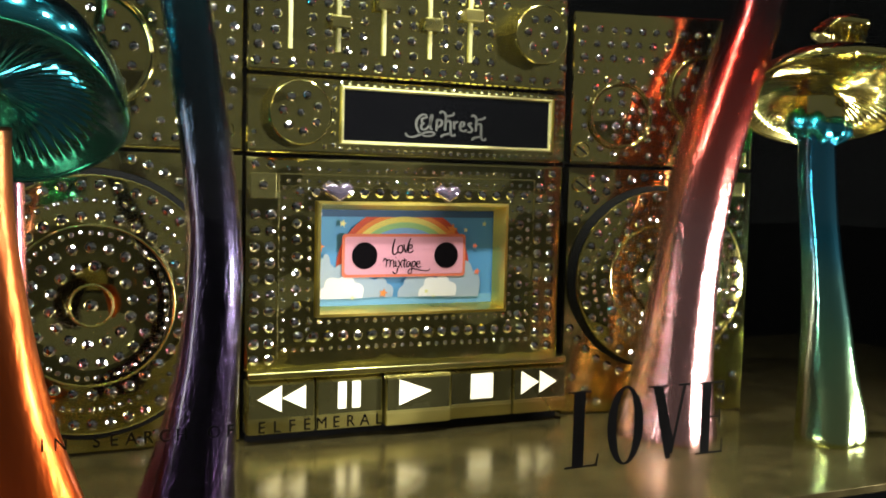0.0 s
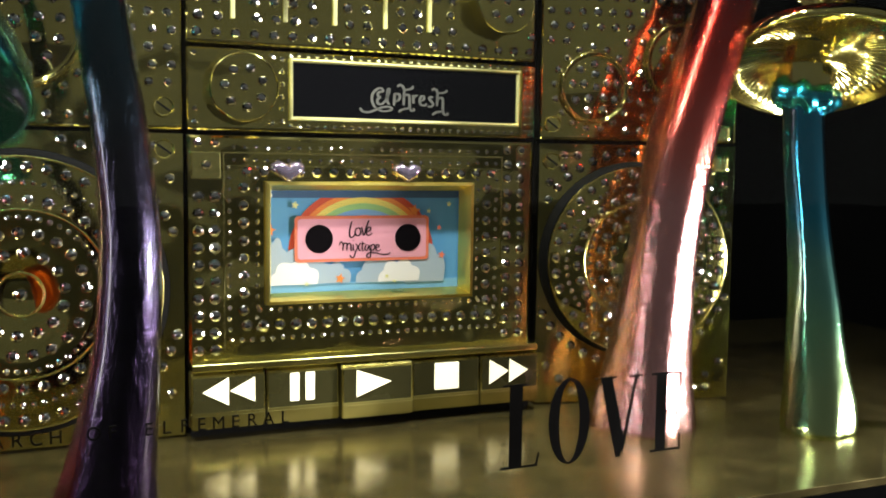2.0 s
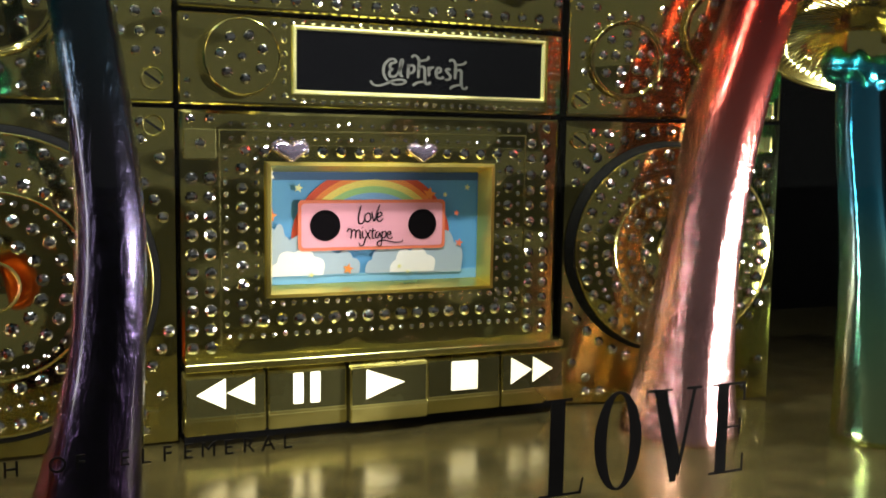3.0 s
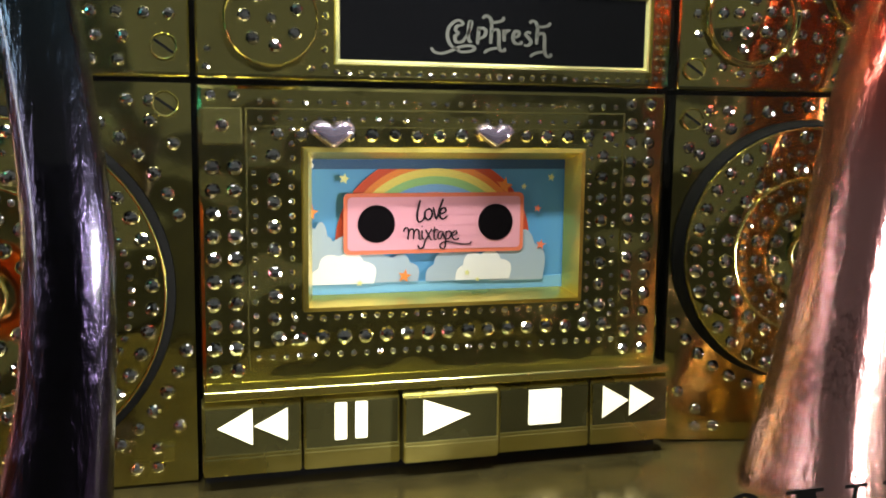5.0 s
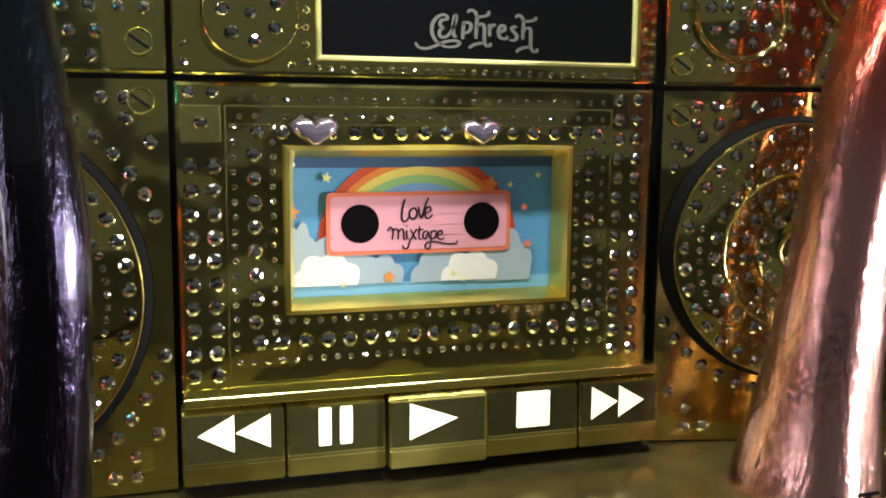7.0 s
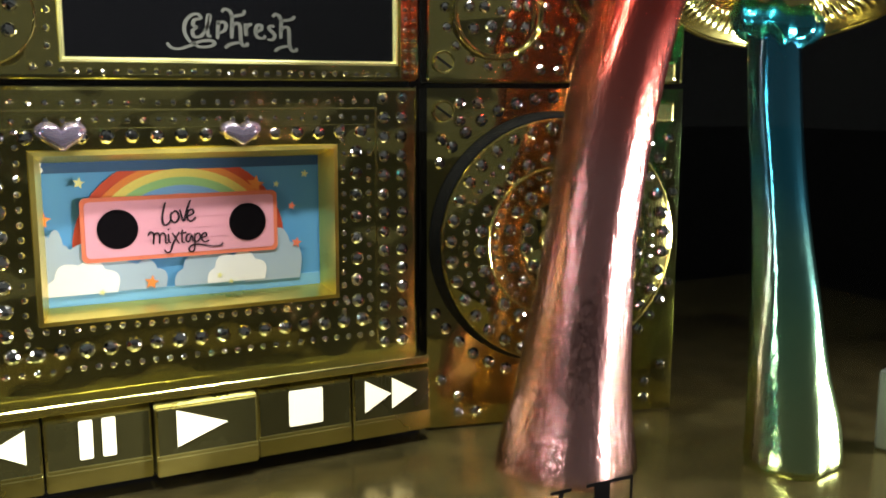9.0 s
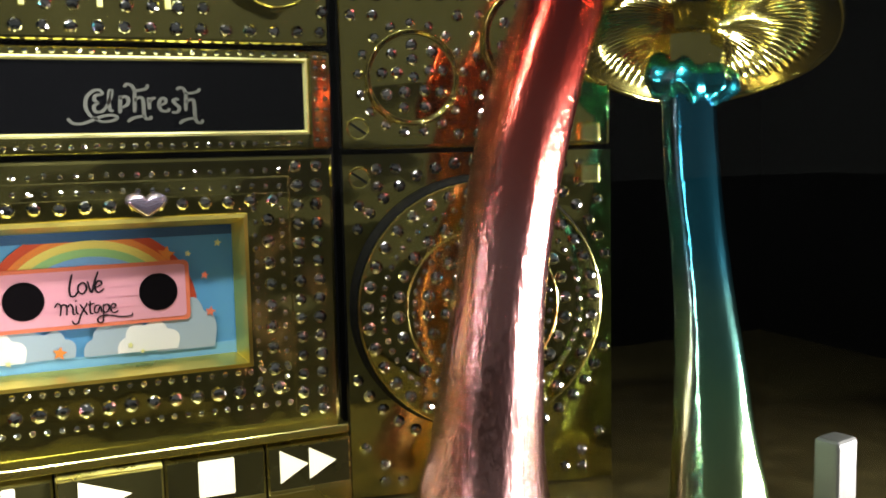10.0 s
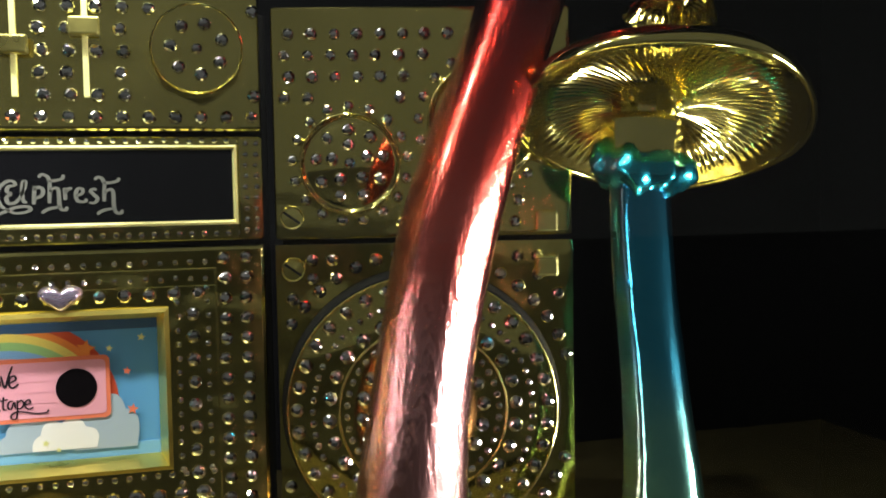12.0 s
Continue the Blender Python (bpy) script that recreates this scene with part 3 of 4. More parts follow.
knob(MAIN, 0.447, 0.785, 0.060, 0.046, eq, 7)

# keys
part("key_ledge", box(X0 + G, X1 - G, -0.040, 0.03, 0.1195, 0.1330, 0.0035, seg=3), GOLD_RAISED, BOX, "polished gold ledge above the keys")
part("key_backing", box(X0 + 0.006, X1 - 0.006, -0.006, 0.05, 0.0, 0.119), BLACK, BOX, "black recess behind the keys")
edges = (-0.1375, -0.0075, 0.1265, 0.2655, 0.4065, 0.5335)


def key_body(u0, u1, out, drop):
    """Key with a sloping top, an upright window face and a lower lip."""
    b = bmesh.new()
    side = [(-0.004, 0.118 - drop), (-0.030 - out, 0.1165 - drop), (-0.0375 - out, 0.112 - drop), (-0.0400 - out, 0.0475), (-0.0415 - out, 0.0445), (-0.0415 - out, 0.0200), (-0.004, 0.0185)]
    ends = [[b.verts.new((u, y, z)) for y, z in side] for u in (u0, u1)]
    n = len(side)
    for i in range(n):
        j = (i + 1) % n
        b.faces.new((ends[0][i], ends[0][j], ends[1][j], ends[1][i]))
    b.faces.new(ends[0])
    b.faces.new(ends[1][::-1])
    bmesh.ops.recalc_face_normals(b, faces=b.faces)
    bmesh.ops.bevel(b, geom=[e for e in b.edges if e.calc_face_angle(0) > 0.4], offset=0.0018, segments=2, affect="EDGES")
    return b


def tri(u0, u1, z0, z1):
    return [(u0, (z0 + z1) / 2), (u1, z0), (u1, z1)]


ICONS = ("rewind_key", "pause_key", "play_key", "stop_key", "forward_key")
for i, nm in enumerate(ICONS):
    u0, u1 = edges[i] + 0.0016, edges[i + 1] - 0.0016
    out = 0.010 if i == 2 else 0.0
    k = part(nm, key_body(u0, u1, out, 0.0), GOLD_KEY, BOX, "gold key with a lit white symbol")
    part("key_window", flat([(u0 + 0.003, 0.0490), (u1 - 0.003, 0.0490), (u1 - 0.003, 0.1095), (u0 + 0.003, 0.1095)], Matrix.Translation((0, -0.0385 - out, 0)), depth=0.0016), KEYFACE, k, "dark olive window of the key")
    im = Matrix.Translation((0.001, -0.0402 - out, 0.003))
    if i == 0:
        shapes = (tri(-0.119, -0.074, 0.057, 0.106), tri(-0.072, -0.0285, 0.060, 0.104))
    elif i == 1:
        shapes = (rounded(0.034, 0.0505, 0.055, 0.106, 0.002, 2), rounded(0.062, 0.0785, 0.055, 0.106, 0.002, 2))
    elif i == 2:
        shapes = ([(0.154, 0.055), (0.221, 0.080), (0.154, 0.105)],)
    elif i == 3:
        shapes = (rounded(0.3105, 0.3600, 0.054, 0.105, 0.002, 2),)
    else:
        shapes = ([(0.425, 0.056), (0.466, 0.080), (0.425, 0.104)], [(0.468, 0.057), (0.508, 0.0795), (0.468, 0.103)])
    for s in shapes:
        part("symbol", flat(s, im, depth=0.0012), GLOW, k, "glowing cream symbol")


# hearts
def heart(x, z, y, size):
    b = bmesh.new()
    n, rings = 40, 7
    prev = None
    for k in range(rings + 1):
        s = math.cos(math.pi / 2 * k / rings) ** 0.55
        d = -size * 0.55 * math.sin(math.pi / 2 * k / rings)
        row = []
        for q in range(n):
            t = 2 * math.pi * q / n
            hx = 16 * math.sin(t) ** 3
            hz = 13 * math.cos(t) - 5 * math.cos(2 * t) - 2 * math.cos(3 * t) - math.cos(4 * t)
            row.append(b.verts.new((x + size * hx / 16 * s, y + d, z + size * 0.74 * (max(hz, -13.5) + 2.5) / 15.5 * s)))
        if prev:
            for q in range(n):
                b.faces.new((prev[q], prev[(q + 1) % n], row[(q + 1) % n], row[q]))
        else:
            b.faces.new(row)
        prev = row
    bmesh.ops.remove_doubles(b, verts=b.verts, dist=1e-5)
    bmesh.ops.recalc_face_normals(b, faces=b.faces)
    return b


for x, s in ((0.039, 0.031), (0.266, 0.028)):
    part("heart_stone", heart(x, 0.461, -0.002, s), HEART, BOX, "faceted mauve heart-shaped stone", True)


# speakers and upper panels of the two wings
def speaker(base, u0, u1, z0, z1, cu, cz, r, label, top):
    panel = part("speaker_panel", plate_with_hole(base, u0, u1, z0, z1, cu, cz, r, 0.030, 0.05), GOLD_FACE if base is WING else GOLD, BOX, label)
    m = base @ Matrix.Translation((cu, 0, cz)) @ pose(0, 0, 0, 90)
    cone = part("speaker_cone", revolve([(r * 0.950, 0.002), (r * 0.950, top - 0.006), (r * 0.942, top - 0.0012), (r * 0.930, top), (r * 0.60, top + 0.004), (r * 0.16, top), (r * 0.145, top - 0.002), (0, top - 0.001)], 96, m), GOLD_FACE, BOX, "round gold speaker face with rings of stones", True)
    part("sleeve", revolve([(r * 1.0, -0.028), (r * 0.995, 0.003), (r * 0.962, top - 0.007), (r * 0.951, top - 0.006), (r * 0.951, -0.028)], 96, m, closed=True), BLACK, cone, "black side wall of the raised face")
    part("rim", ring_trim(base, cu, cz, r * 0.942, 0.0016, top), GOLD_RAISED, cone)
    part("rim", ring_trim(base, cu, cz, r * 0.585, 0.0021, top + 0.0042), GOLD_RAISED, cone)
    part("hub_ring", ring_trim(base, cu, cz, r * 0.150, 0.0026, top), GOLD_RAISED, cone)
    gem(cone, base, cu, cz, r * 0.052, top - 0.001, True)
    for q, size, pitch, out in ((0.285, 0.0108, 2.75, 0.0012), (0.425, 0.0108, 2.75, 0.0024), (0.530, 0.0052, 3.1, 0.0034), (0.650, 0.0108, 2.9, 0.0034), (0.765, 0.0050, 3.2, 0.0020), (0.875, 0.0105, 2.9, 0.0006)):
        gem_ring(cone, base, cu, cz, r * q, size * pitch, size, top + out, None, False)
    ins = lambda u, z: u0 + 0.010 < u < u1 - 0.010 and z0 + 0.010 < z < z1 - 0.010
    gem_ring(panel, base, cu, cz, r * 1.10, 0.030, 0.0100, 0, ins)
    for cu2, cz2 in ((u0 + 0.022, z0 + 0.022), (u1 - 0.022, z0 + 0.022), (u0 + 0.022, z1 - 0.022), (u1 - 0.022, z1 - 0.022)):
        su, sz = (1 if cu2 < cu else -1), (1 if cz2 < cz else -1)
        for a, c in ((0.028, 0.0), (0.056, 0.0), (0.028, 0.026), (0.0, 0.054)):
            u, z = cu2 + su * a, cz2 + sz * c
            if math.hypot(u - cu, z - cz) > r * 1.16:
                gem(panel, base, u, z, 0.0095)
    return panel


ls = speaker(LEFT, -0.655, X0 - G, 0.004, 0.530 - G, -0.400, 0.262, 0.236, "gold speaker panel with circles of rhinestones", 0.016)
screw(LEFT, -0.173, 0.500, ls)
part("corner_clip", box(-0.188, -0.170, -0.012, 0.002, 0.036, 0.060, 0.003), GOLD_RAISED, ls, "small gold corner clip")
rs = speaker(WING, 0.006, 0.420, 0.004, 0.528 - G, 0.205, 0.295, 0.196, "gold speaker panel with circles of rhinestones", 0.036)
screw(WING, 0.030, 0.490, rs)
part("corner_clip", box(0.366, 0.398, -0.016, 0.004, 0.474, 0.504, 0.004, WING), GOLD_RAISED, rs, "small gold corner clip")


def upper(base, u0, u1, z0, z1, dials, label, grid):
    p = part("upper_panel", box(u0, u1, 0.0, 0.052, z0, z1, 0.006, base, seg=3), GOLD_FACE if base is WING else GOLD, BOX, label)
    for cu, cz, r in dials:
        m = base @ Matrix.Translation((cu, 0, cz)) @ pose(0, 0, 0, 90)
        d = part("dial", revolve([(r, 0.0), (r, 0.012), (r * 0.97, 0.016), (r * 0.94, 0.014), (r * 0.90, 0.007), (r * 0.86, 0.008), (r * 0.4, 0.017), (0, 0.019)], 64, m), GOLD_FACE, p, "domed round gold dial set with stones", True)
        gem(d, base, cu, cz, r * 0.12, 0.019)
        gem_ring(d, base, cu, cz, r * 0.36, 0.034, 0.0095, 0.0172)
        gem_ring(d, base, cu, cz, r * 0.66, 0.034, 0.0095, 0.0120)
        gem_ring(d, base, cu, cz, r * 1.13, 0.030, 0.0085, 0, lambda u, z: u0 + 0.012 < u < u1 - 0.012 and z0 + 0.012 < z < z1 - 0.012)
    z = z0 + 0.020
    row = 0
    while z < z1 - 0.012:
        u = u0 + 0.018 + (0.006 if row % 2 else 0)
        while u < u1 - 0.012:
            if all(math.hypot(u - cu, z - cz) > r * 1.13 + 0.024 for cu, cz, r in dials) and grid(u, z):
                gem(p, base, u + random.gauss(0, 0.0008), z, 0.0092 * random.uniform(0.9, 1.06))
            u += 0.0315
        z += 0.0290
        row += 1
    return p


lu = upper(LEFT, -0.655, X0 - G, 0.530 + G, 0.855, ((-0.400, 0.695, 0.105),), "gold upper panel with a round dial", lambda u, z: math.hypot(u + 0.173, z - 0.571) > 0.03)
screw(LEFT, -0.173, 0.571, lu)
ru = upper(WING, 0.006, 0.420, 0.528 + G, 0.850, ((0.112, 0.635, 0.070), (0.300, 0.690, 0.082)), "gold upper panel with two round dials", lambda u, z: math.hypot(u - 0.03, z - 0.562) > 0.03 and u < 0.355)
screw(WING, 0.030, 0.562, ru)
part("corner_clip", box(0.366, 0.398, -0.016, 0.004, 0.536, 0.566, 0.004, WING), GOLD_RAISED, ru, "small gold corner clip")


# ---- mushrooms ----
def smooth_rows(rows, n=40):
    """Catmull-Rom through rows of (z, x, y, radius)."""
    out = []
    p = [rows[0]] + list(rows) + [rows[-1]]
    for i in range(1, len(p) - 2):
        for k in range(n // (len(rows) - 1) + 1):
            t = k / (n // (len(rows) - 1) + 1)
            out.append([0.5 * ((2 * b) + (-a + c) * t + (2 * a - 5 * b + 4 * c - d) * t * t + (-a + 3 * b - 3 * c + d) * t ** 3) for a, b, c, d in zip(p[i - 1], p[i], p[i + 1], p[i + 2])])
    out.append(list(rows[-1]))
    return out


def stem_mesh(rows, lobes, seed, n=56):
    """A leaning, slightly lobed and dented stem, standing on the shelf."""
    b = bmesh.new()
    rings = []
    for z, x, y, r in smooth_rows(rows):
        ring = []
        for k in range(n):
            a = 2 * math.pi * k / n
            d = noise.noise(Vector((math.cos(a) * 1.2 + seed, math.sin(a) * 1.2, z * 5.0))) * 0.07
            flare = max(0.0, 1 - z / 0.22)
            d += (0.012 + 0.035 * flare) * math.cos(lobes * a + seed + z * 3)
            ring.append(b.verts.new((x + r * (1 + d) * math.cos(a), y + r * (1 + d) * math.sin(a), z)))
        rings.append(ring)
    for p, q in zip(rings, rings[1:]):
        for k in range(n):
            j = (k + 1) % n
            b.faces.new((p[k], p[j], q[j], q[k]))
    b.faces.new(rings[0][::-1])
    b.faces.new(rings[-1])
    bmesh.ops.recalc_face_normals(b, faces=b.faces)
    return b


def cap_mesh(r, high, m, n=96, wave=0.03, seed=0.0):
    """Dome with a rolled, slightly wavy rim."""
    prof = [(0.0, high)] + [(r * math.sin(math.pi / 2 * k / 14), high * math.cos(math.pi / 2 * k / 14)) for k in range(1, 14)]
    prof += [(r * 1.0, 0.0), (r * 0.995, -0.006), (r * 0.97, -0.009), (r * 0.945, -0.004)]
    b = revolve(prof, n)
    for v in b.verts:
        rr = math.hypot(v.co.x, v.co.y)
        a = math.atan2(v.co.y, v.co.x)
        k = 1 + wave * (rr / r) ** 2 * (math.cos(3 * a + seed) + 0.5 * math.cos(5 * a + 2 * seed))
        v.co.x *= k
        v.co.y *= k
        v.co.z += wave * r * 0.9 * (rr / r) ** 3 * math.cos(4 * a + seed * 3)
    bmesh.ops.transform(b, matrix=m, verts=b.verts)
    return b


def gills_mesh(r, r_in, deep, m, count=52, wave=0.03, seed=0.0):
    """Underside of a cap: radial folds running from the stem to the rim."""
    b = bmesh.new()
    n, rings = count * 6, 12
    grid = []
    for i in range(rings + 1):
        t = i / rings
        rad = r_in + (r * 0.955 - r_in) * t
        row = []
        for k in range(n):
            a = 2 * math.pi * k / n
            fold = math.sin(count * a + 1.5 * math.sin(3 * a) + 2.2 * t) * 0.0048 * math.sin(math.pi * min(1, t * 1.15 + 0.06)) ** 0.7 if t < 0.8 else 0.0
            z = -0.004 + deep * (1 - t) ** 1.4 * 0.9 + 0.02 * math.sin(math.pi * t) + fold
            w = 1 + wave * (rad / r) ** 2 * (math.cos(3 * a + seed) + 0.5 * math.cos(5 * a + 2 * seed))
            row.append(b.verts.new((rad * w * math.cos(a), rad * w * math.sin(a), z + wave * r * 0.9 * (rad / r) ** 3 * math.cos(4 * a + seed * 3))))
        grid.append(row)
    for p, q in zip(grid, grid[1:]):
        for k in range(n):
            j = (k + 1) % n
            b.faces.new((p[k], q[k], q[j], p[j]))
    hub = b.verts.new((0, 0, sum(v.co.z for v in grid[0]) / n - 0.004))
    for k in range(n):
        b.faces.new((grid[0][k], grid[0][(k + 1) % n], hub))
    bmesh.ops.recalc_face_normals(b, faces=b.faces)
    bmesh.ops.transform(b, matrix=m, verts=b.verts)
    return b


def collar_mesh(r, high, m, folds=7):
    b = revolve([(r * 0.95, -high * 0.5), (r * 1.18, -high * 0.45), (r * 1.42, -high * 0.1), (r * 1.36, high * 0.3), (r * 1.1, high * 0.5), (r * 0.8, high * 0.5)], 63)
    for v in b.verts:
        a = math.atan2(v.co.y, v.co.x)
        k = 1 + 0.05 * math.cos(folds * a) + 0.26 * noise.noise(Vector((2.3 * math.cos(a), 2.3 * math.sin(a), 40 * v.co.z)))
        v.co.x *= k
        v.co.y *= k
        v.co.z += high * (0.10 * math.cos(folds * a + 0.8) + 0.25 * noise.noise(Vector((3 * math.cos(a), 3 * math.sin(a), 7.0))))
    bmesh.ops.transform(b, matrix=m, verts=b.verts)
    return b


def axis(at, up, spin=0.0):
    return Matrix.Translation(at) @ Vector(up).to_track_quat("Z", "Y").to_matrix().to_4x4() @ pose(0, 0, 0, 0, 0, spin)


MG = "metallic mushrooms"
# rose mushroom
rose = thing("mushroom", (0.66, -0.21, 0), "leaning rose-pink metallic mushroom stem turning deep red under a red cap", "mushroom", MG)
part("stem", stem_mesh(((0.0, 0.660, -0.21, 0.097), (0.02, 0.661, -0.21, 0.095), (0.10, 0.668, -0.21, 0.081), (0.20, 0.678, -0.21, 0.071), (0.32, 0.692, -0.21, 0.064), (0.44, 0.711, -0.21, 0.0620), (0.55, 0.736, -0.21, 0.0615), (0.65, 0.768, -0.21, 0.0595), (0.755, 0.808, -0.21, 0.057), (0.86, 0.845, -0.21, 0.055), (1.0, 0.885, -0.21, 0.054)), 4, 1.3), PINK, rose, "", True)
rm = axis((0.885, -0.20, 0.985), (0.15, 0.05, 1.0), 20)
part("cap", cap_mesh(0.19, 0.11, rm, seed=0.4), CAP_RED, rose, "glossy red metallic cap", True)
part("gills", gills_mesh(0.19, 0.05, 0.05, rm, seed=0.4), CAP_RED, rose, "red folds under the cap", True)

# teal mushroom with a gold cap
teal = thing("mushroom", (0.945, -0.355, 0), "teal-green metallic mushroom stem with a wide ribbed gold cap", "mushroom", MG)
part("stem", stem_mesh(((0.0, 0.945, -0.355, 0.064), (0.015, 0.947, -0.352, 0.068), (0.06, 0.957, -0.340, 0.065), (0.14, 0.967, -0.318, 0.055), (0.25, 0.977, -0.296, 0.0465), (0.36, 0.976, -0.280, 0.0405), (0.48, 0.970, -0.266, 0.0375), (0.60, 0.970, -0.256, 0.0380), (0.640, 0.971, -0.254, 0.0385)), 5, 4.1), TEAL, teal, "", True)
part("collar", collar_mesh(0.043, 0.050, axis((0.972, -0.255, 0.615), (0.16, -0.05, 1))), COLLAR, teal, "crumpled bright teal collar", True)
part("neck", revolve([(0.036, -0.03), (0.046, -0.012), (0.049, 0.012), (0.050, 0.030), (0.046, 0.036), (0.040, 0.040), (0.040, 0.075)], 11, axis((0.976, -0.250, 0.642), (0.12, 0.12, 1))), CAP_GOLD, teal, "faceted gold neck under the cap")
gm = axis((1.004, -0.250, 0.678), (0.24, 0.42, 1.0), 10)
part("cap", cap_mesh(0.187, 0.062, gm, wave=0.012, seed=1.1), CAP_GOLD, teal, "wide gold metallic cap with a rolled rim", True)
part("gills", gills_mesh(0.187, 0.040, 0.030, gm, count=78, wave=0.012, seed=1.1), GILL_GOLD, teal, "radial gold gill folds", True)

# small wavy cap that grows out of the large one
sm = axis((1.010, -0.270, 0.812), (0.12, 0.32, 1.0), 0)
part("cap", cap_mesh(0.056, 0.022, sm, wave=0.08, seed=0.7), CAP_GOLD, teal, "small wavy gold upper cap", True)
part("gills", gills_mesh(0.056, 0.012, 0.010, sm, count=30, wave=0.08, seed=0.7), GILL_GOLD, teal, "fine gold folds", True)
part("neck", revolve([(0.022, -0.085), (0.014, -0.05), (0.012, -0.02), (0.014, 0.008)], 20, sm), CAP_GOLD, teal, "slim gold upper neck", True)

# purple mushroom stem
purple = thing("mushroom", (-0.30, -0.37, 0), "dark purple metallic mushroom stem shading to teal", "mushroom", MG)
part("stem", stem_mesh(((0.0, -0.304, -0.37, 0.069), (0.03, -0.298, -0.37, 0.065), (0.095, -0.288, -0.37, 0.056), (0.175, -0.276, -0.37, 0.048), (0.25, -0.266, -0.37, 0.0430), (0.37, -0.261, -0.37, 0.0405), (0.49, -0.270, -0.37, 0.0370), (0.61, -0.285, -0.37, 0.0360), (0.72, -0.302, -0.37, 0.0345), (0.85, -0.325, -0.37, 0.034), (1.0, -0.345, -0.37, 0.034)), 4, 7.7), PURPLE, purple, "", True)

# copper mushroom with a teal cap
copper = thing("mushroom", (-0.50, -0.36, 0), "copper-orange metallic mushroom stem with a tilted teal cap", "mushroom", MG)
part("stem", stem_mesh(((0.0, -0.500, -0.36, 0.080), (0.08, -0.513, -0.36, 0.066), (0.18, -0.530, -0.36, 0.053), (0.32, -0.550, -0.36, 0.043), (0.45, -0.562, -0.36, 0.040), (0.545, -0.562, -0.36, 0.038)), 4, 2.2), ORANGE, copper, "", True)
tm = axis((-0.562, -0.345, 0.578), (0.14, 0.60, 1.0), 30)
part("cap", cap_mesh(0.190, 0.150, tm, wave=0.02, seed=2.0), CAP_TEAL, copper, "glossy teal metallic cap", True)
part("gills", gills_mesh(0.190, 0.04, 0.04, tm, wave=0.02, seed=2.0), CAP_TEAL, copper, "teal gill folds", True)

# small magenta stem behind it
mag = thing("mushroom", (-0.52, -0.16, 0), "slim magenta-pink metallic mushroom stem", "mushroom", MG)
part("stem", stem_mesh(((0.0, -0.505, -0.16, 0.035), (0.12, -0.515, -0.16, 0.026), (0.30, -0.522, -0.16, 0.021), (0.52, -0.525, -0.16, 0.019)), 4, 9.2), MAGENTA, mag, "", True)

# pale block on the shelf
tagged(new("light_housing", mesh_of("light_housing", box(-0.024, 0.024, -0.02, 0.02, 0.0, 0.122, 0.008, pose(1.125, -0.385, 0.0, 0, 0, 12), seg=3), PALE)), "small pale plastic block standing on the shelf", "light housing")

# ---- window glass with lettering ----
def glass_material():
    m = bpy.data.materials.new("window_glass")
    m.use_nodes = True
    nt = m.node_tree
    nt.nodes.clear()
    o = nt.nodes.new("ShaderNodeOutputMaterial")
    mx = nt.nodes.new("ShaderNodeMixShader")
    tr = nt.nodes.new("ShaderNodeBsdfTransparent")
    gl = nt.nodes.new("ShaderNodeBsdfGlossy")
    gl.inputs["Roughness"].default_value = 0.0
    mx.inputs[0].default_value = 0.022
    nt.links.new(tr.outputs[0], mx.inputs[1])
    nt.links.new(gl.outputs[0], mx.inputs[2])
    nt.links.new(mx.outputs[0], o.inputs[0])
    return m


GY = -0.730
pane = setting("window_1", box(-1.7, 2.1, GY, GY + 0.006, -0.012, 1.75), glass_material(), "clear shop window pane with black lettering")
pane.visible_shadow = False
words = thing("window_lettering", (0.3, GY - 0.002, 0.1), "black serif letters stuck on the window pane", "lettering")
LB, LT = 0.1325, 0.231
LM = Matrix.Translation((-0.0095, GY - 0.0005, 0)) @ Matrix.Diagonal((0.9185, 1, 1, 1))


def bars(polys):
    b = bmesh.new()
    for p in polys:
        flat(p, LM, b, 0.0008)
    return b


def rect(u0, u1, z0, z1):
    return [(u0, z0), (u1, z0), (u1, z1), (u0, z1)]


part("letter", bars((rect(0.1405, 0.1585, LB + 0.0026, LT - 0.0026), rect(0.1310, 0.1670, LT - 0.0026, LT), rect(0.1290, 0.1810, LB, LB + 0.0026), [(0.1780, LB + 0.0026), (0.1810, LB + 0.0026), (0.1835, LB + 0.016), (0.1815, LB + 0.016)])), DECAL, words)
ring = bmesh.new()
a0 = [[ring.verts.new((0.1985 + (0.0276 if o else 0.0138) * math.cos(2 * math.pi * k / 48), GY - 0.0012 + y, (LB + LT) / 2 + (0.0515 if o else 0.0488) * math.sin(2 * math.pi * k / 48))) for k in range(48)] for o, y in ((1, 0), (0, 0), (0, 0.0008), (1, 0.0008))]
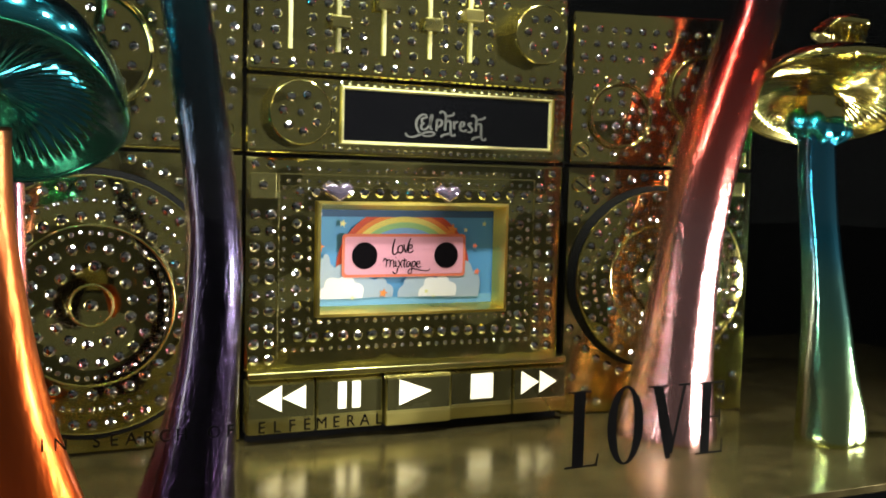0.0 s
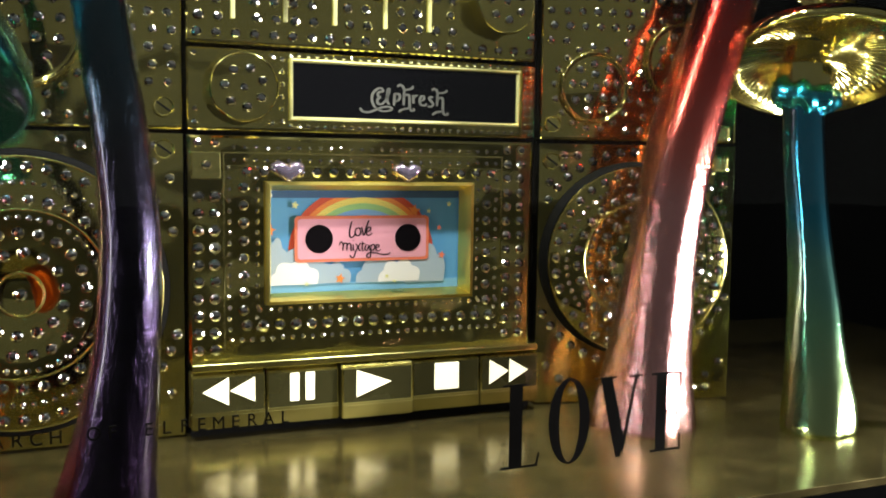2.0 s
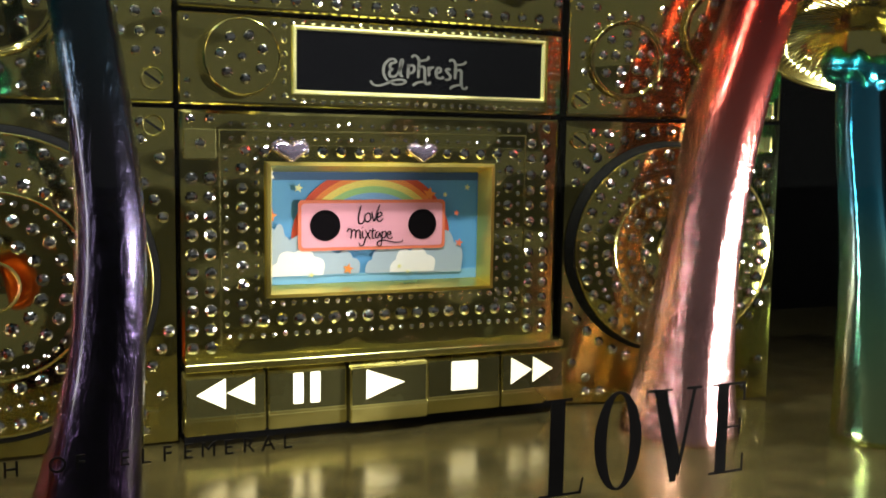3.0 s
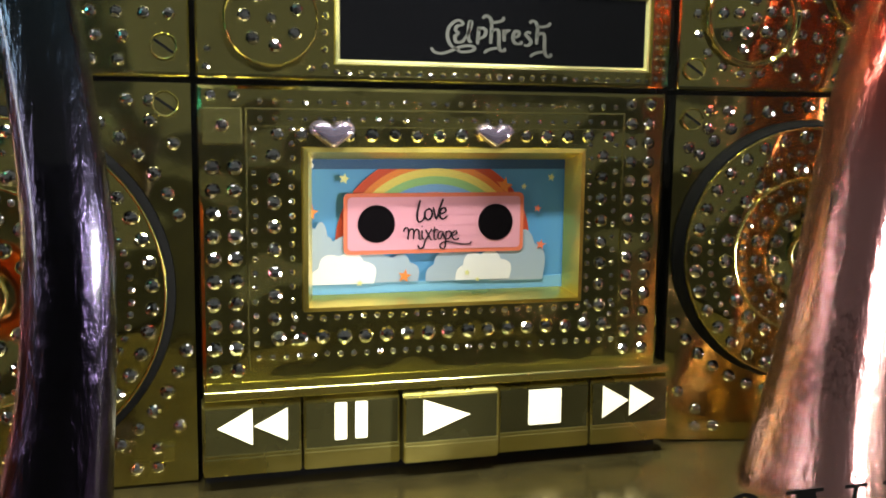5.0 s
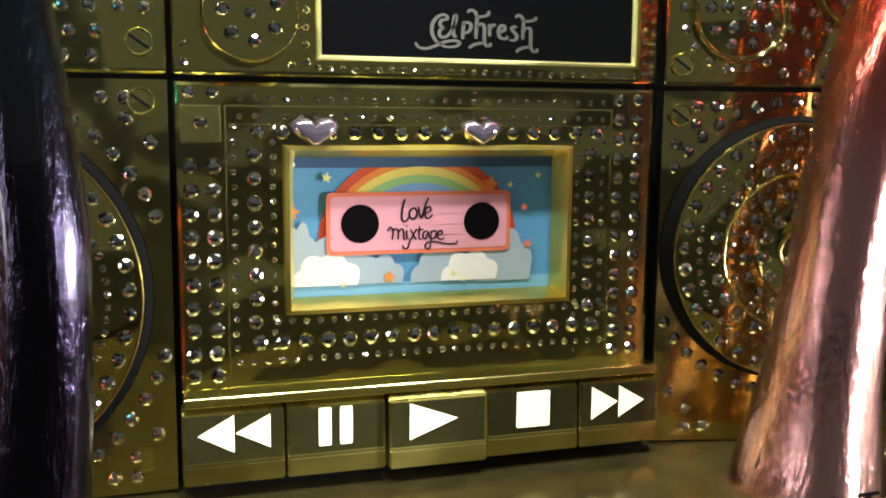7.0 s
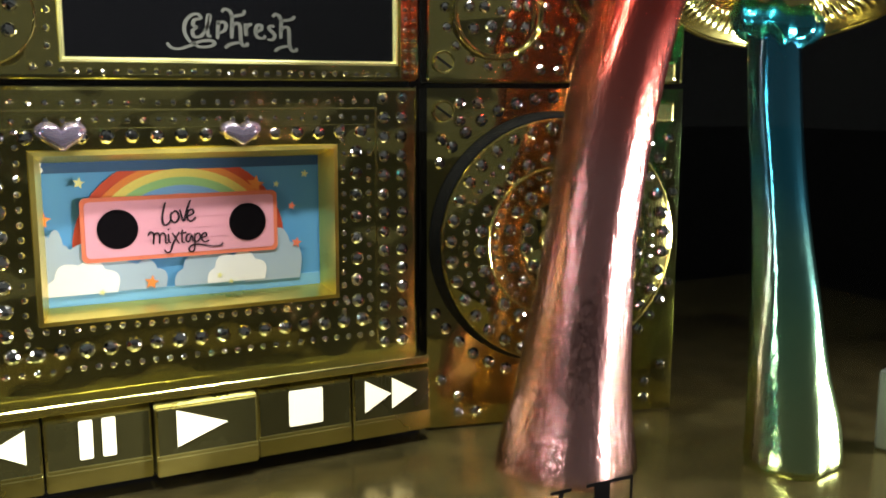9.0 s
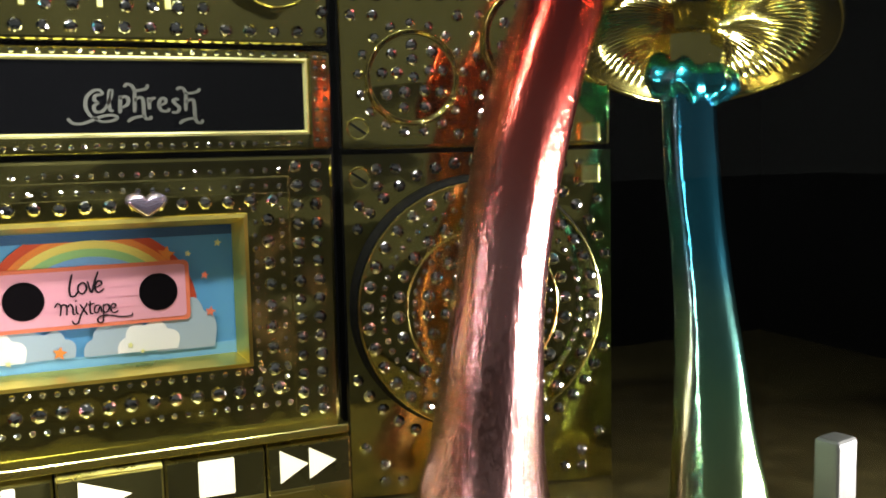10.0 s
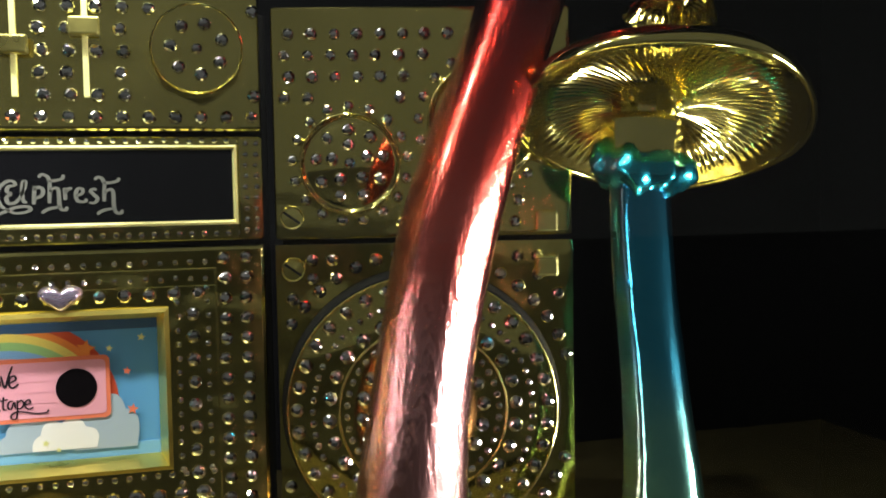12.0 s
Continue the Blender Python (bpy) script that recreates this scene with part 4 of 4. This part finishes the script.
for p, q in zip(a0, a0[1:] + a0[:1]):
    for k in range(48):
        ring.faces.new((p[k], p[(k + 1) % 48], q[(k + 1) % 48], q[k]))
bmesh.ops.recalc_face_normals(ring, faces=ring.faces)
part("letter", ring, DECAL, words)
part("letter", bars(([(0.2720, LT - 0.0026), (0.2890, LT - 0.0026), (0.3085, LB + 0.028), (0.3045, LB - 0.001), (0.2970, LB - 0.001)], [(0.3245, LT - 0.0026), (0.3285, LT - 0.0026), (0.3080, LB + 0.002), (0.3055, LB + 0.010)], rect(0.2630, 0.2960, LT - 0.0026, LT), rect(0.3160, 0.3360, LT - 0.0026, LT))), DECAL, words)
part("letter", bars((rect(0.3590, 0.3745, LB + 0.0026, LT - 0.0026), rect(0.3510, 0.3980, LT - 0.0026, LT), rect(0.3510, 0.3990, LB, LB + 0.0026), rect(0.3745, 0.3930, (LB + LT) / 2, (LB + LT) / 2 + 0.0022), rect(0.3960, 0.3982, LT - 0.020, LT - 0.0026), rect(0.3968, 0.3990, LB + 0.0026, LB + 0.020), rect(0.3910, 0.3930, (LB + LT) / 2 - 0.008, (LB + LT) / 2 + 0.010))), DECAL, words)
line = "IN SEARCH OF ELFEMERAL"
for k, ch in enumerate(line):
    if ch != " ":
        lettering("letter", ch, 0.0187, Matrix.Translation((-0.4985 + 0.0170 * k, GY - 0.001, 0.2110)), DECAL, words, squeeze=0.95)

# ---- stones ----
singles = 0
joined = {}
for module, m, single in GEMS:
    if single and singles < 300:
        g = new("rhinestone", GEM_MESH)
        g.parent = module
        g.matrix_basis = m
        singles += 1
    else:
        joined.setdefault(module.name, (module, []))[1].append(m)
for module, ms in joined.values():
    verts, faces = [], []
    for m in ms:
        a = np.array(m)
        base = len(verts)
        verts += (GEM_V @ a[:3, :3].T + a[:3, 3]).tolist()
        faces += [tuple(i + base for i in f) for f in GEM_F]
    me = bpy.data.meshes.new("rhinestones")
    me.from_pydata(verts, [], faces)
    me.materials.append(GEM)
    ob = new("rhinestones", me)
    ob.parent = module
    tagged(ob, "clear faceted rhinestones", "", "", "stuff")
